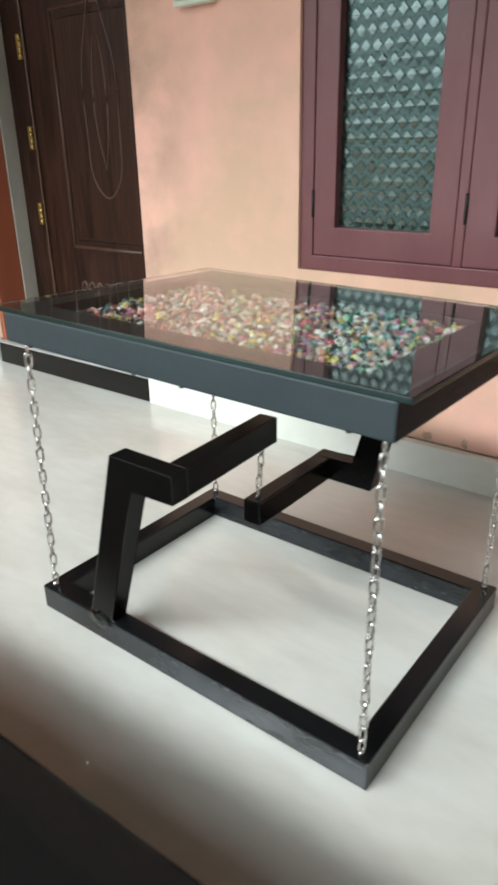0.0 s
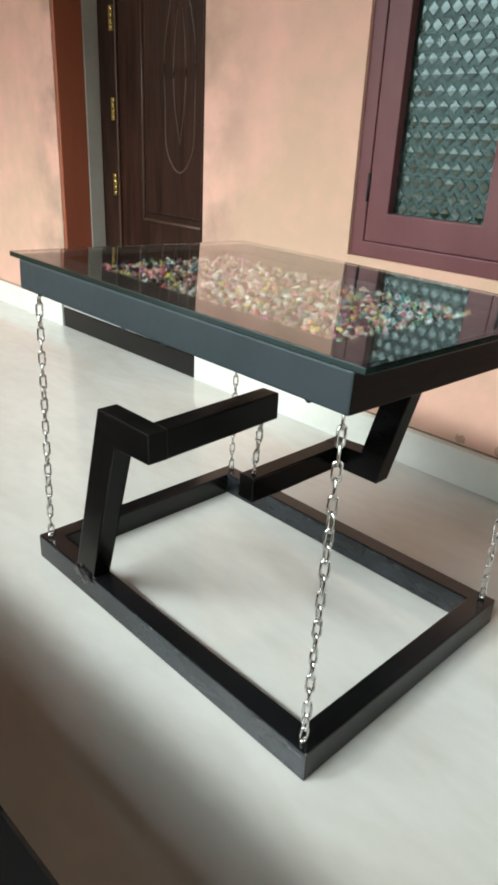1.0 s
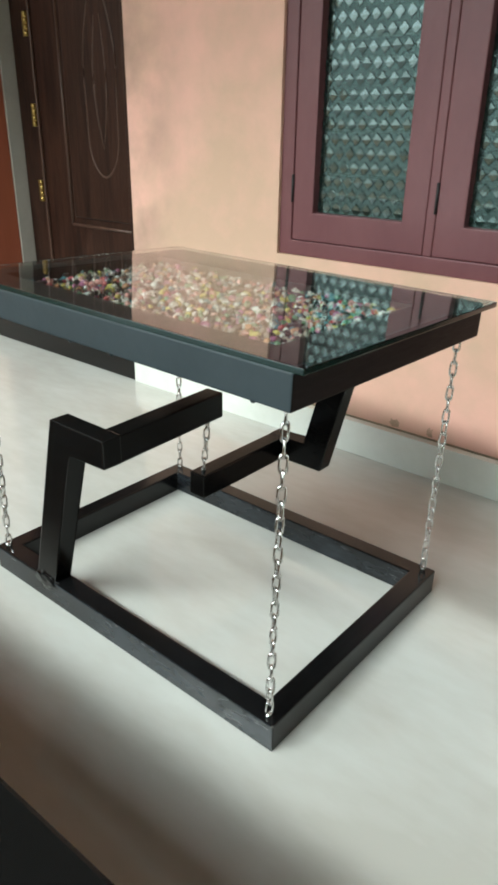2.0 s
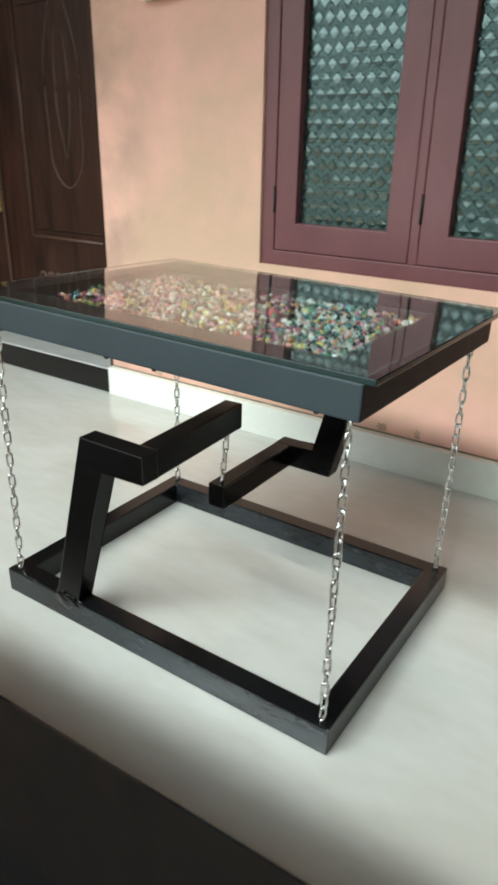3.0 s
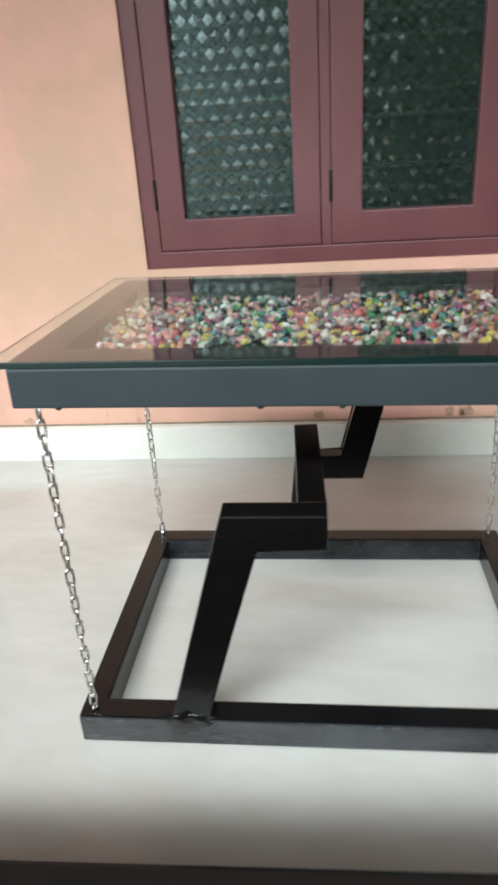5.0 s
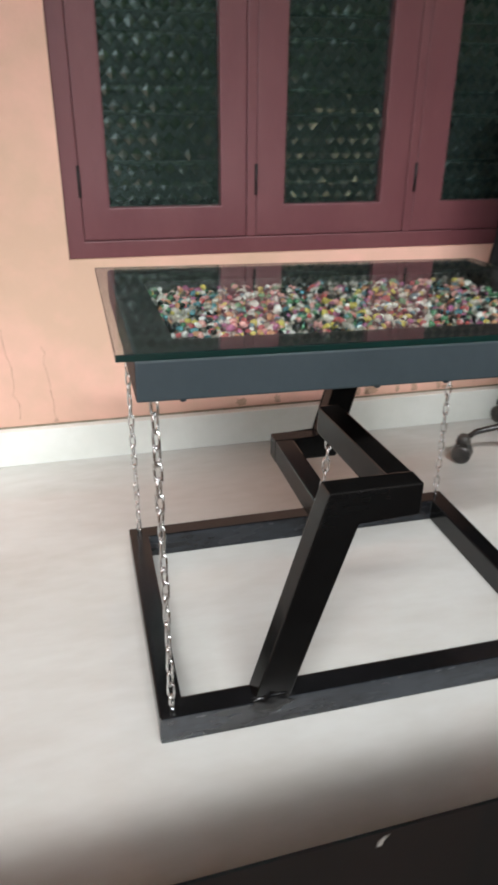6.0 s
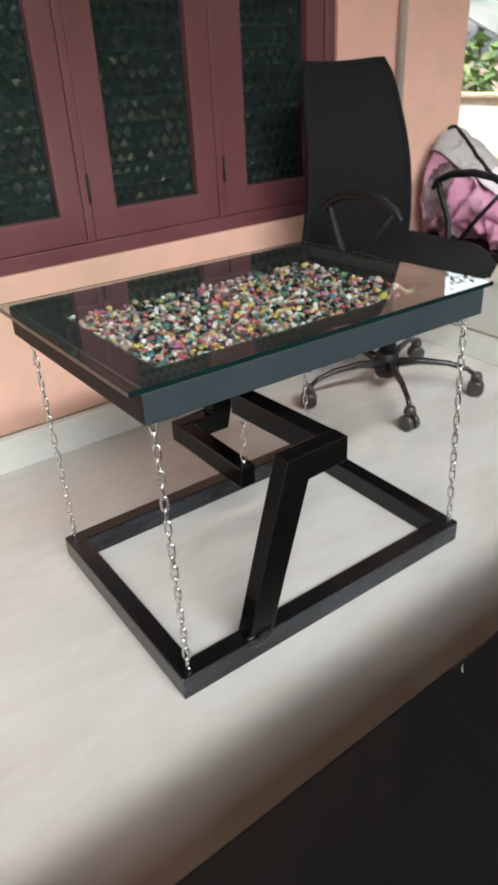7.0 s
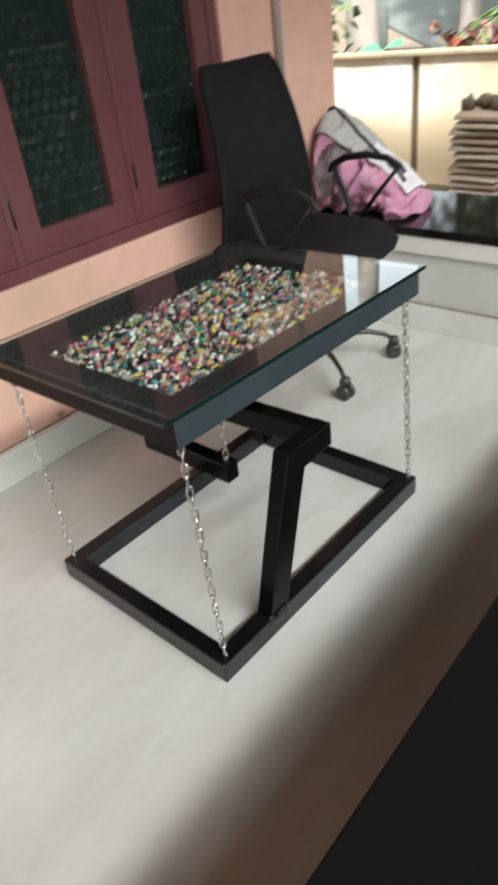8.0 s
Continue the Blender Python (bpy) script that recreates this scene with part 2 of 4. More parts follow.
M["grille"] = material("grey_grille_paint", (0.11, 0.105, 0.085), 0.6, second=(0.07, 0.065, 0.055), scale=9)
M["grime"] = material("damp_grime", (0.50, 0.32, 0.23), 0.9, second=(0.33, 0.23, 0.16), scale=60, amount=1.0, bump=0.3, bump_scale=200)
M["joint"] = material("grimy_joint", (0.30, 0.26, 0.19), 0.9, second=(0.16, 0.14, 0.09), scale=30, amount=0.9)
M["sill"] = material("grey_marble_sill", (0.42, 0.42, 0.41), 0.3, second=(0.30, 0.30, 0.29), scale=9, amount=0.8)
M["white_box"] = material("off_white_plastic", (0.6, 0.66, 0.58), 0.4, second=(0.5, 0.55, 0.48), scale=10)


def glass(name, tint, rough=0.0, ior=1.45, through_light=1.0):
    m = bpy.data.materials.new(name)
    m.use_nodes = True
    b = m.node_tree.nodes["Principled BSDF"]
    b.inputs["Base Color"].default_value = rgba(tint)
    b.inputs["Roughness"].default_value, b.inputs["IOR"].default_value = rough, ior
    b.inputs["Transmission Weight"].default_value = through_light
    return m


M["glass"] = glass("clear_table_glass", (0.90, 0.97, 0.94), 0.0, 1.52)
M["glass_edge"] = material("green_glass_edge", (0.003, 0.014, 0.012), 0.2, second=(0.004, 0.020, 0.017), scale=12)


def thin_glass(name, tint, gloss, rough, ior, haze_tint, haze_share):
    """A thin, slightly cloudy sheet: tinted straight view through it, mirror gloss by Fresnel."""
    m = bpy.data.materials.new(name)
    m.use_nodes = True
    n, l = m.node_tree.nodes, m.node_tree.links
    n.remove(n["Principled BSDF"])
    clear, body, hazy, shine, fres, mix = (n.new(k) for k in ("ShaderNodeBsdfTransparent", "ShaderNodeBsdfDiffuse", "ShaderNodeMixShader", "ShaderNodeBsdfGlossy", "ShaderNodeFresnel", "ShaderNodeMixShader"))
    clear.inputs["Color"].default_value, shine.inputs["Color"].default_value = rgba(tint), rgba(gloss)
    body.inputs["Color"].default_value, hazy.inputs[0].default_value = rgba(haze_tint), haze_share
    shine.inputs["Roughness"].default_value, fres.inputs["IOR"].default_value = rough, ior
    l.new(clear.outputs[0], hazy.inputs[1])
    l.new(body.outputs[0], hazy.inputs[2])
    l.new(fres.outputs[0], mix.inputs[0])
    l.new(hazy.outputs[0], mix.inputs[1])
    l.new(shine.outputs[0], mix.inputs[2])
    l.new(mix.outputs[0], n["Material Output"].inputs["Surface"])
    return m


M["pane"] = thin_glass("embossed_green_glass", (0.34, 0.46, 0.42), (0.84, 1.0, 0.97), 0.07, 1.88, (0.11, 0.165, 0.15), 0.10)
M["pane_ground"] = thin_glass("cloudy_green_glass", (0.30, 0.42, 0.38), (0.74, 1.0, 0.95), 0.22, 1.45, (0.10, 0.155, 0.14), 0.12)


# ---- shapes ----
def box(bm, lo, hi, bevel=0.0, seg=2):
    """A box between two corners, added to bm, with rounded edges."""
    lo, hi = Vector(lo), Vector(hi)
    made = bmesh.ops.create_cube(bm, size=1.0, matrix=Matrix.Translation((lo + hi) / 2) @ Matrix.Diagonal((*(hi - lo), 1)))["verts"]
    if bevel:
        edges = list({e for v in made for e in v.link_edges})
        bmesh.ops.bevel(bm, geom=edges, offset=bevel, segments=seg, affect="EDGES", profile=0.6)
    return bm


def boxes(*spec, bevel=0.0):
    bm = bmesh.new()
    for lo, hi in spec:
        box(bm, lo, hi, bevel)
    return bm


def prism(bm, outline, axis, lo, hi, bevel=0.0):
    """A flat outline (pairs) drawn out along an axis from lo to hi."""
    def at(p, d):
        return {"y": (p[0], d, p[1]), "x": (d, p[0], p[1]), "z": (p[0], p[1], d)}[axis]
    a = [bm.verts.new(at(p, lo)) for p in outline]
    b = [bm.verts.new(at(p, hi)) for p in outline]
    k = len(outline)
    faces = [bm.faces.new(a), bm.faces.new(b[::-1])] + [bm.faces.new((a[i], b[i], b[(i + 1) % k], a[(i + 1) % k])) for i in range(k)]
    if bevel:
        bmesh.ops.bevel(bm, geom=list({e for f in faces for e in f.edges}), offset=bevel, segments=2, affect="EDGES", profile=0.6)
    bmesh.ops.recalc_face_normals(bm, faces=bm.faces[:])
    return bm


def rod(bm, points, radii, sides=10, closed=False):
    """A round bar through points, with a radius for each."""
    pts = [Vector(p) for p in points]
    rings = []
    for i, p in enumerate(pts):
        nxt, prv = pts[(i + 1) % len(pts)], pts[i - 1]
        d = (nxt - prv) if closed or 0 < i < len(pts) - 1 else (pts[1] - pts[0] if i == 0 else pts[-1] - pts[-2])
        q = d.to_track_quat("Z", "Y")
        r = radii[i] if isinstance(radii, (list, tuple)) else radii
        rings.append([bm.verts.new(p + q @ Vector((r * math.cos(2 * math.pi * k / sides), r * math.sin(2 * math.pi * k / sides), 0))) for k in range(sides)])
    for i in range(len(rings) if closed else len(rings) - 1):
        a, b = rings[i], rings[(i + 1) % len(rings)]
        for k in range(sides):
            bm.faces.new((a[k], a[(k + 1) % sides], b[(k + 1) % sides], b[k])).smooth = True
    if not closed:
        bm.faces.new(rings[0][::-1])
        bm.faces.new(rings[-1])
    bmesh.ops.recalc_face_normals(bm, faces=bm.faces[:])
    return bm


def ring(bm, x0, y0, x1, y1, w, z0, z1, bevel):
    """A welded rectangular frame of tube, w wide."""
    rows = []
    for z in (z0, z1):
        rows.append([bm.verts.new((x, y, z)) for x, y in ((x0, y0), (x1, y0), (x1, y1), (x0, y1))])
        rows.append([bm.verts.new((x, y, z)) for x, y in ((x0 + w, y0 + w), (x1 - w, y0 + w), (x1 - w, y1 - w), (x0 + w, y1 - w))])
    ob, ib, ot, it = rows
    keep = []
    for k in range(4):
        j = (k + 1) % 4
        for a, b in ((ob, ot), (it, ib)):
            keep.append(bm.faces.new((a[k], a[j], b[j], b[k])))
        keep.append(bm.faces.new((ot[k], ot[j], it[j], it[k])))
        keep.append(bm.faces.new((ib[k], ib[j], ob[j], ob[k])))
    for f in keep:
        f.normal_update()
    sharp = [e for e in bm.edges if len(e.link_faces) == 2 and e.link_faces[0].normal.dot(e.link_faces[1].normal) < 0.5]
    bmesh.ops.bevel(bm, geom=sharp, offset=bevel, segments=2, affect="EDGES", profile=0.6)
    bmesh.ops.recalc_face_normals(bm, faces=bm.faces[:])
    for f in bm.faces:
        f.normal_update()
        if max(abs(c) for c in f.normal) < 0.96:
            f.material_index = 1
    return bm


def worn(bm, widest=0.0008):
    """Second material slot for the narrow bevels, where the paint is rubbed."""
    for f in bm.faces:
        if f.calc_area() < widest:
            f.material_index = 1
    return bm


def mesh_of(name, bm, mats, smooth=0.0):
    me = bpy.data.meshes.new(name)
    bm.to_mesh(me)
    bm.free()
    for m in (mats if isinstance(mats, (list, tuple)) else [mats]):
        me.materials.append(m)
    if smooth:
        me.shade_smooth()
        me.set_sharp_from_angle(angle=radians(smooth))
    return me


def part(name, bm, mat, parent, label="", at=None, smooth=0.0):
    """One mesh object under a thing or a part."""
    ob = new(name, bm if isinstance(bm, bpy.types.Mesh) else mesh_of(name, bm, mat, smooth))
    ob.parent = parent
    if at is not None:
        ob.matrix_basis = at
    return tagged(ob, label)


def thing(name, label, category, at=(0, 0, 0), turn=0.0, group="", kind=""):
    """An empty at the base of a thing, to hold its parts."""
    ob = new(name)
    ob.matrix_basis = pose(*at, 0, 0, turn)
    ob.empty_display_size = 0.05
    return tagged(ob, label, category, group, kind)


def single(name, bm, mat, label, category, kind="", smooth=0.0, at=None):
    ob = new(name, mesh_of(name, bm, mat, smooth))
    if at is not None:
        ob.matrix_basis = at
    return tagged(ob, label, category, kind=kind)


# ---- setting ----
WALL = 0.995           # face of the window wall
CEIL = 4.2
WIN = (-0.068, 1.243, 0.520, 1.74)
DOOR = (-1.590, -0.680, 0.0, 2.03)
WALL_END = 1.835
ground = single("ground", boxes(((-60, -60, -0.7), (60, 60, -0.40))), M["soil"], "bare brown soil round the house", "ground", "structure", 0)
floor = single("floor", boxes(((-3.4, -0.62, -0.38), (2.08, WALL + 0.2, 0.0)), bevel=0.004), M["floor"], "glossy off-white tiled porch floor", "floor", "structure")

wall_bm = boxes(((-3.4, WALL, 0.0), (DOOR[0], WALL + 0.22, CEIL)), ((DOOR[0], WALL, DOOR[3]), (DOOR[1], WALL + 0.22, CEIL)),
                ((DOOR[1], WALL, 0.0), (WIN[0], WALL + 0.22, CEIL)), ((WIN[0], WALL, 0.0), (WIN[1], WALL + 0.22, WIN[2])),
                ((WIN[0], WALL, WIN[3]), (WIN[1], WALL + 0.22, CEIL)), ((WIN[1], WALL, 0.0), (WALL_END, WALL + 0.22, CEIL)))
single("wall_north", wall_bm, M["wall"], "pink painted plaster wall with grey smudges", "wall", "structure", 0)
single("wall_east", boxes(((WALL_END - 0.22, WALL + 0.222, -0.4), (WALL_END, 5.0, CEIL))), M["wall"], "pink painted side wall of the house", "wall", "structure", 0)
single("wall_west", boxes(((-3.62, -3.0, -0.4), (-3.402, 5.0, CEIL))), M["wall"], "plain pink wall closing the porch", "wall", "structure", 0)
# the room's dimness is put into the colour of its walls and floor
single("wall_inside", boxes(((-3.4, 4.8, 0.0), (WALL_END - 0.222, 5.0, CEIL)), ((-0.62, WALL + 0.222, 0.0), (-0.5, 4.8, CEIL))), M["shade_dark"], "walls of the room behind, near-black for its dimness", "wall", "structure", 0)
single("floor_inside", boxes(((-3.4, WALL + 0.2, -0.38), (WALL_END - 0.222, 5.0, -0.004))), M["shade_dark"], "floor of the room behind the window, near-black for its dimness", "floor", "structure", 0)
# ceiling is out of view, its dark tone limits bounced light
single("ceiling", boxes(((-3.62, -2.46, CEIL), (3.0, 5.0, CEIL + 0.14))), M["ceiling"], "unseen porch ceiling, dark brown to bounce little light", "ceiling", "structure", 0)
# beams added out of view, hung low to cut off sky light
single("light_block_beam", boxes(((-3.4, -2.46, CEIL - 0.42), (2.859, -2.34, CEIL - 0.001)), ((2.86, -2.46, CEIL - 2.25), (3.0, 5.0, CEIL - 0.001))), M["ceiling"], "unseen dark beams added under the roof edges to block light", "beam", "structure", 0)

skirt = single("baseboard", boxes(((-3.4, WALL - 0.030, 0.0), (DOOR[0] - 0.002, WALL - 0.001, 0.098)), ((DOOR[1] + 0.002, WALL - 0.030, 0.0), (WALL_END, WALL - 0.001, 0.098)), bevel=0.002),
               M["skirting"], "white glazed skirting tiles along the wall", "baseboard", "structure")

single("skirting_joint", boxes(((-3.4, WALL - 0.008, 0.0985), (DOOR[0] - 0.002, WALL - 0.0005, 0.1005)), ((DOOR[1] + 0.002, WALL - 0.008, 0.0985), (WALL_END, WALL - 0.0005, 0.1005))),
       M["joint"], "dark grimy joint along the top of the skirting", "trim", "structure")
rnd = random.Random(5)
for k in range(16):
    cx, w, h = rnd.uniform(-0.5, 1.5), rnd.uniform(0.006, 0.024), rnd.uniform(0.005, 0.020)
    flake = bmesh.new()
    rim_ = [flake.verts.new((cx + w * math.cos(a) * rnd.uniform(0.5, 1.1), WALL - 0.0012, 0.104 + max(0.0, h * (0.6 + math.sin(a) * rnd.uniform(0.5, 1.3))))) for a in [2 * math.pi * i / 14 for i in range(14)]]
    flake.faces.new(rim_)
    tagged(new("wall_stain", mesh_of("wall_stain", flake, M["grime"])), "damp grey-green stain on the pink wall", "stain", "wall stains", "structure")

# hairline cracks low on the wall
for k, (cx, z_top, z_low) in enumerate(((-0.33, 0.42, 0.17), (-0.25, 0.36, 0.12), (-0.16, 0.31, 0.104), (0.93, 0.27, 0.13), (1.06, 0.22, 0.104))):
    crack = bmesh.new()
    pts = [(cx + 0.012 * noise.noise(Vector((k * 3.1, i * 0.45, 0))) + 0.02 * i / 14, WALL - 0.0003, z_top + (z_low - z_top) * i / 14) for i in range(15)]
    rod(crack, pts, [0.0005 + 0.0011 * abs(noise.noise(Vector((k, i * 0.6, 2)))) for i in range(15)], 5)
    tagged(new("wall_crack", mesh_of("wall_crack", crack, M["grime"])), "thin dark crack in the pink plaster", "crack", "wall cracks", "structure")

# ledges with black granite tops
front = thing("ledge_front", "low porch ledge topped with black granite", "ledge", (0.0, -0.448, 0.0), 1.56, kind="structure")
# inner face is out of view, coloured to tint the bounced light
part("ledge_wall", boxes(((-3.3, -0.42, -0.4), (2.0, -0.02, 0.369))), M["bounce_brown"], front, "unseen ledge face, brown to tint the bounced light")
part("granite_top", boxes(((-3.32, -0.50, 0.371), (2.02, 0.0, 0.399)), bevel=0.004), M["granite"], front, "polished black granite slab")
right = thing("ledge_right", "low porch ledge topped with black granite", "ledge", (1.585, 0.0, 0.0), 0.0, kind="structure")
part("ledge_wall", boxes(((0.02, -0.30, 0.0), (0.44, WALL - 0.031, 0.345))), M["ledge_face"], right)
part("band", boxes(((0.006, -0.30, 0.285), (0.0195, WALL - 0.031, 0.3455)), bevel=0.003), M["ledge_band"], right, "off-white plaster band under the slab")
part("skirting_tile", boxes(((0.006, -0.30, 0.0005), (0.0195, WALL - 0.031, 0.098)), bevel=0.002), M["skirting"], right, "white glazed skirting tile")
part("joint", boxes(((0.005, -0.30, 0.0985), (0.0195, WALL - 0.031, 0.1010))), M["joint"], right, "dark grimy joint above the skirting")
part("granite_top", boxes(((0.0, -0.32, 0.347), (0.47, WALL - 0.0305, 0.375)), bevel=0.004), M["granite"], right, "polished black granite slab")


# a pale splinter on the front slab
bit = bmesh.new()
rod(bit, [(-0.0060, 0.0, 0.0010), (-0.0012, 0.0007, 0.0014), (0.0060, -0.0004, 0.0009)], [0.0003, 0.0006, 0.0002], 6)
single("splinter", bit, M["grey_putty"], "pale wood splinter lying on the black granite ledge", "splinter", at=pose(0.112, -0.455, 0.3988, 0, 0, 38.0))


# ---- window ----
def pane_mesh(x0, x1, z0, z1, y):
    """Embossed sheet: fine ribs that face upwards, with staggered rows of raised lozenges on them."""
    wide, step, rib, deep = 0.0310, 0.0338, 0.0169, 0.0016
    rnd = random.Random(int(x0 * 1000))
    verts, faces = [], []
    z = z0
    while z < z1 - 1e-6:
        top = min(z + rib, z1)
        k = len(verts)
        back = y + deep * (top - z) / rib
        verts += [(x0, y, z), (x1, y, z), (x1, back, top), (x0, back, top), (x0, y, top), (x1, y, top)]
        faces += [(k, k + 1, k + 2, k + 3), (k + 3, k + 2, k + 5, k + 4)]
        z = top
    row = 0
    zc = z0 + step * 0.55
    while zc < z1 + step * 0.5:
        xc = x0 + (wide / 2 if row % 2 else 0.0)
        while xc < x1 + wide * 0.5:
            k = len(verts)
            tx, tz = rnd.uniform(-0.030, 0.030), rnd.uniform(-0.030, 0.030)          # each lozenge leans a little
            swell = 0.0012 * noise.noise(Vector((xc * 7, zc * 5, x0)))
            for size, out in ((0.99, -0.0002), (0.84, 0.0016)):
                for dx, dz in ((-0.5, 0.0), (0.0, -0.5), (0.5, 0.0), (0.0, 0.5)):
                    px, pz = dx * wide * size, dz * step * size
                    lean = (tx * px + tz * pz) if out > 0 else 0.0
                    verts.append((min(max(xc + px, x0), x1), y - out + lean + swell * (out > 0), min(max(zc + pz, z0), z1)))
            verts.append((min(max(xc, x0), x1), y - 0.0020 + swell, min(max(zc, z0), z1)))
            for i in range(4):
                j = (i + 1) % 4
                faces.append((k + i, k + j, k + 4 + j, k + 4 + i))
                faces.append((k + 4 + i, k + 4 + j, k + 8))
            xc += wide
        zc += step
        row += 1
    me = bpy.data.meshes.new("pane")
    me.from_pydata(verts, [], faces)
    me.materials.append(M["pane"])
    me.materials.append(M["pane_ground"])
    for p in me.polygons:
        p.material_index = 0 if len(p.vertices) == 3 else 1
    return me


def open_frame(bm, x0, x1, z0, z1, px0, px1, pz0, pz1, ya, yb, bevel=0.003):
    """A joined timber frame round an opening, in one plane."""
    loops = [[bm.verts.new((x, y, z)) for x, z in c] for y in (ya, yb) for c in (((x0, z0), (x1, z0), (x1, z1), (x0, z1)), ((px0, pz0), (px1, pz0), (px1, pz1), (px0, pz1)))]
    fo, fi, bo, bi = loops
    for k in range(4):
        j = (k + 1) % 4
        for q in ((fo[k], fo[j], fi[j], fi[k]), (bo[j], bo[k], bi[k], bi[j]), (fo[j], fo[k], bo[k], bo[j]), (fi[k], fi[j], bi[j], bi[k])):
            bm.faces.new(q).normal_update()
    sharp = [e for e in bm.edges if len(e.link_faces) == 2 and abs(e.link_faces[0].normal.dot(e.link_faces[1].normal)) < 0.5]
    bmesh.ops.bevel(bm, geom=sharp, offset=bevel, segments=2, affect="EDGES", profile=0.6)
    bmesh.ops.recalc_face_normals(bm, faces=bm.faces[:])
    return bm


window = thing("window_1", "maroon wooden window with three embossed glass sashes", "window", (0, 0, 0), kind="structure")
Y0 = WALL + 0.010
x0, x1, z0, z1 = WIN
frame_bm = open_frame(bmesh.new(), x0, x1, z0, z1, x0 + 0.040, x1 - 0.040, z0 + 0.040, z1 - 0.040, Y0, Y0 + 0.10)
for mx in (0.372, 0.797):
    box(frame_bm, (mx, Y0 + 0.003, z0 + 0.0395), (mx + 0.024, Y0 + 0.10, z1 - 0.0395), 0.003)
part("window_frame", frame_bm, M["window_paint"], window)
ZB, ZT = 0.635, 1.64
for sx0, px0, px1, sx1 in ((x0 + 0.0407, 0.038, 0.307, 0.3707), (0.3968, 0.469, 0.727, 0.7957), (0.8218, 0.902, 1.137, x1 - 0.0407)):
    sash_bm = open_frame(bmesh.new(), sx0, sx1, z0 + 0.0412, z1 - 0.043, px0, px1, ZB, ZT, Y0 + 0.004, Y0 + 0.046)
    sash = part("sash", sash_bm, M["window_paint"], window)
    part("pane", pane_mesh(px0 - 0.004, px1 + 0.004, ZB - 0.004, ZT + 0.004, Y0 + 0.03), None, sash, "green-grey glass embossed with small diamonds")
    for gz in (0.68, 0.84, 1.0, 1.16, 1.32, 1.48):
        for dz in (0.0, 0.05):
            bar = bmesh.new()
            rod(bar, [(px0 - 0.03, Y0 + 0.062, gz + dz), (px1 + 0.03, Y0 + 0.062, gz + dz)], 0.005, 8)
            part("grille_bar", bar, M["grille"], sash, "pale painted steel grille bar")
    hinge = bmesh.new()
    rod(hinge, [(sx0 - 0.002, Y0 + 0.002, 0.66), (sx0 - 0.002, Y0 + 0.002, 0.73)], 0.004, 8)
    part("hinge", hinge, M["plastic"], sash, "dark painted hinge pin")

# ---- door ----
door = thing("door_1", "dark varnished carved wooden door with brass hinges", "door", (DOOR[0], WALL, 0.0), kind="structure")
DW, DH = DOOR[1] - DOOR[0], DOOR[3]
part("jamb", boxes(((0.001, 0.004, 0.0), (0.020, 0.126, DH - 0.001)), ((0.02, 0.005, DH - 0.02), (DW - 0.02, 0.126, DH - 0.001)), bevel=0.003), M["jamb"], door, "red-brown polished wood lining")
part("jamb_lining", boxes(((DW - 0.020, 0.006, 0.0), (DW - 0.001, 0.126, DH - 0.021)), bevel=0.003), M["door"], door)
part("stop", boxes(((0.002, 0.127, 0.0), (0.024, 0.194, DH - 0.002)), bevel=0.003), M["grey_putty"], door, "grey unpainted strip")
part("door_frame", boxes(((0.003, 0.195, 0.0), (0.138, 0.25, DH - 0.002)), ((DW - 0.07, 0.128, 0.0), (DW - 0.003, 0.25, DH - 0.002)), bevel=0.004), M["door"], door)
part("threshold", boxes(((0.002, -0.024, 0.0), (DW - 0.002, 0.25, 0.085)), bevel=0.004), M["granite"], door, "dark polished threshold step")
part("sill", boxes(((0.003, -0.022, 0.0853), (DW - 0.003, 0.190, 0.092)), bevel=0.002), M["sill"], door, "grey marble sill slab")
leaf = part("leaf", boxes(((0.140, 0.200, 0.09), (DW - 0.071, 0.238, DH - 0.035)), bevel=0.003), M["door"], door)


trim = bmesh.new()
for pz0, pz1 in ((0.48, 1.30), (1.40, 1.92)):
    for a, b in (((0.31, pz0), (0.31, pz1)), ((DW - 0.13, pz0), (DW - 0.13, pz1)), ((0.31, pz0), (DW - 0.13, pz0)), ((0.31, pz1), (DW - 0.13, pz1))):
        rod(trim, [(a[0], 0.199, a[1]), (b[0], 0.199, b[1])], 0.006, 8)
part("panel_moulding", trim, M["door_edge"], leaf, "raised lighter moulding")
for pz0, pz1 in ((0.51, 1.27), (1.43, 1.89)):
    part("raised_panel", boxes(((0.335, 0.190, pz0), (DW - 0.155, 0.201, pz1)), bevel=0.006), M["door"], leaf)
carve = bmesh.new()
for cz, rz in ((1.00, 0.33), (1.66, 0.20)):
    rod(carve, [(0.55 + 0.09 * math.cos(t) * (1 - 0.3 * math.sin(t)) * (1 + 0.08 * math.sin(5 * t)), 0.1905, cz + rz * math.sin(t)) for t in [2 * math.pi * k / 40 for k in range(40)]], 0.0035, 6, True)
    for sgn in (-1, 1):
        rod(carve, [(0.55 + sgn * 0.045 * math.sin(2.6 * t) * (1 - 0.4 * t), 0.1905, cz - rz * 0.7 + rz * 1.3 * t) for t in [k / 16 for k in range(17)]], [0.0015 + 0.003 * math.sin(math.pi * k / 16) for k in range(17)], 6)
part("carving", carve, M["door_edge"], leaf, "carved looping ornament")
low_carve = bmesh.new()
for k in range(9):
    for m_ in range(3):
        rod(low_carve, [(0.34 + 0.045 * k + 0.016 * math.cos(t), 0.1992, 0.20 + 0.06 * m_ + 0.022 * math.sin(t) * (1 + 0.3 * math.cos(t))) for t in [2 * math.pi * q / 12 for q in range(12)]], 0.0045, 6, True)
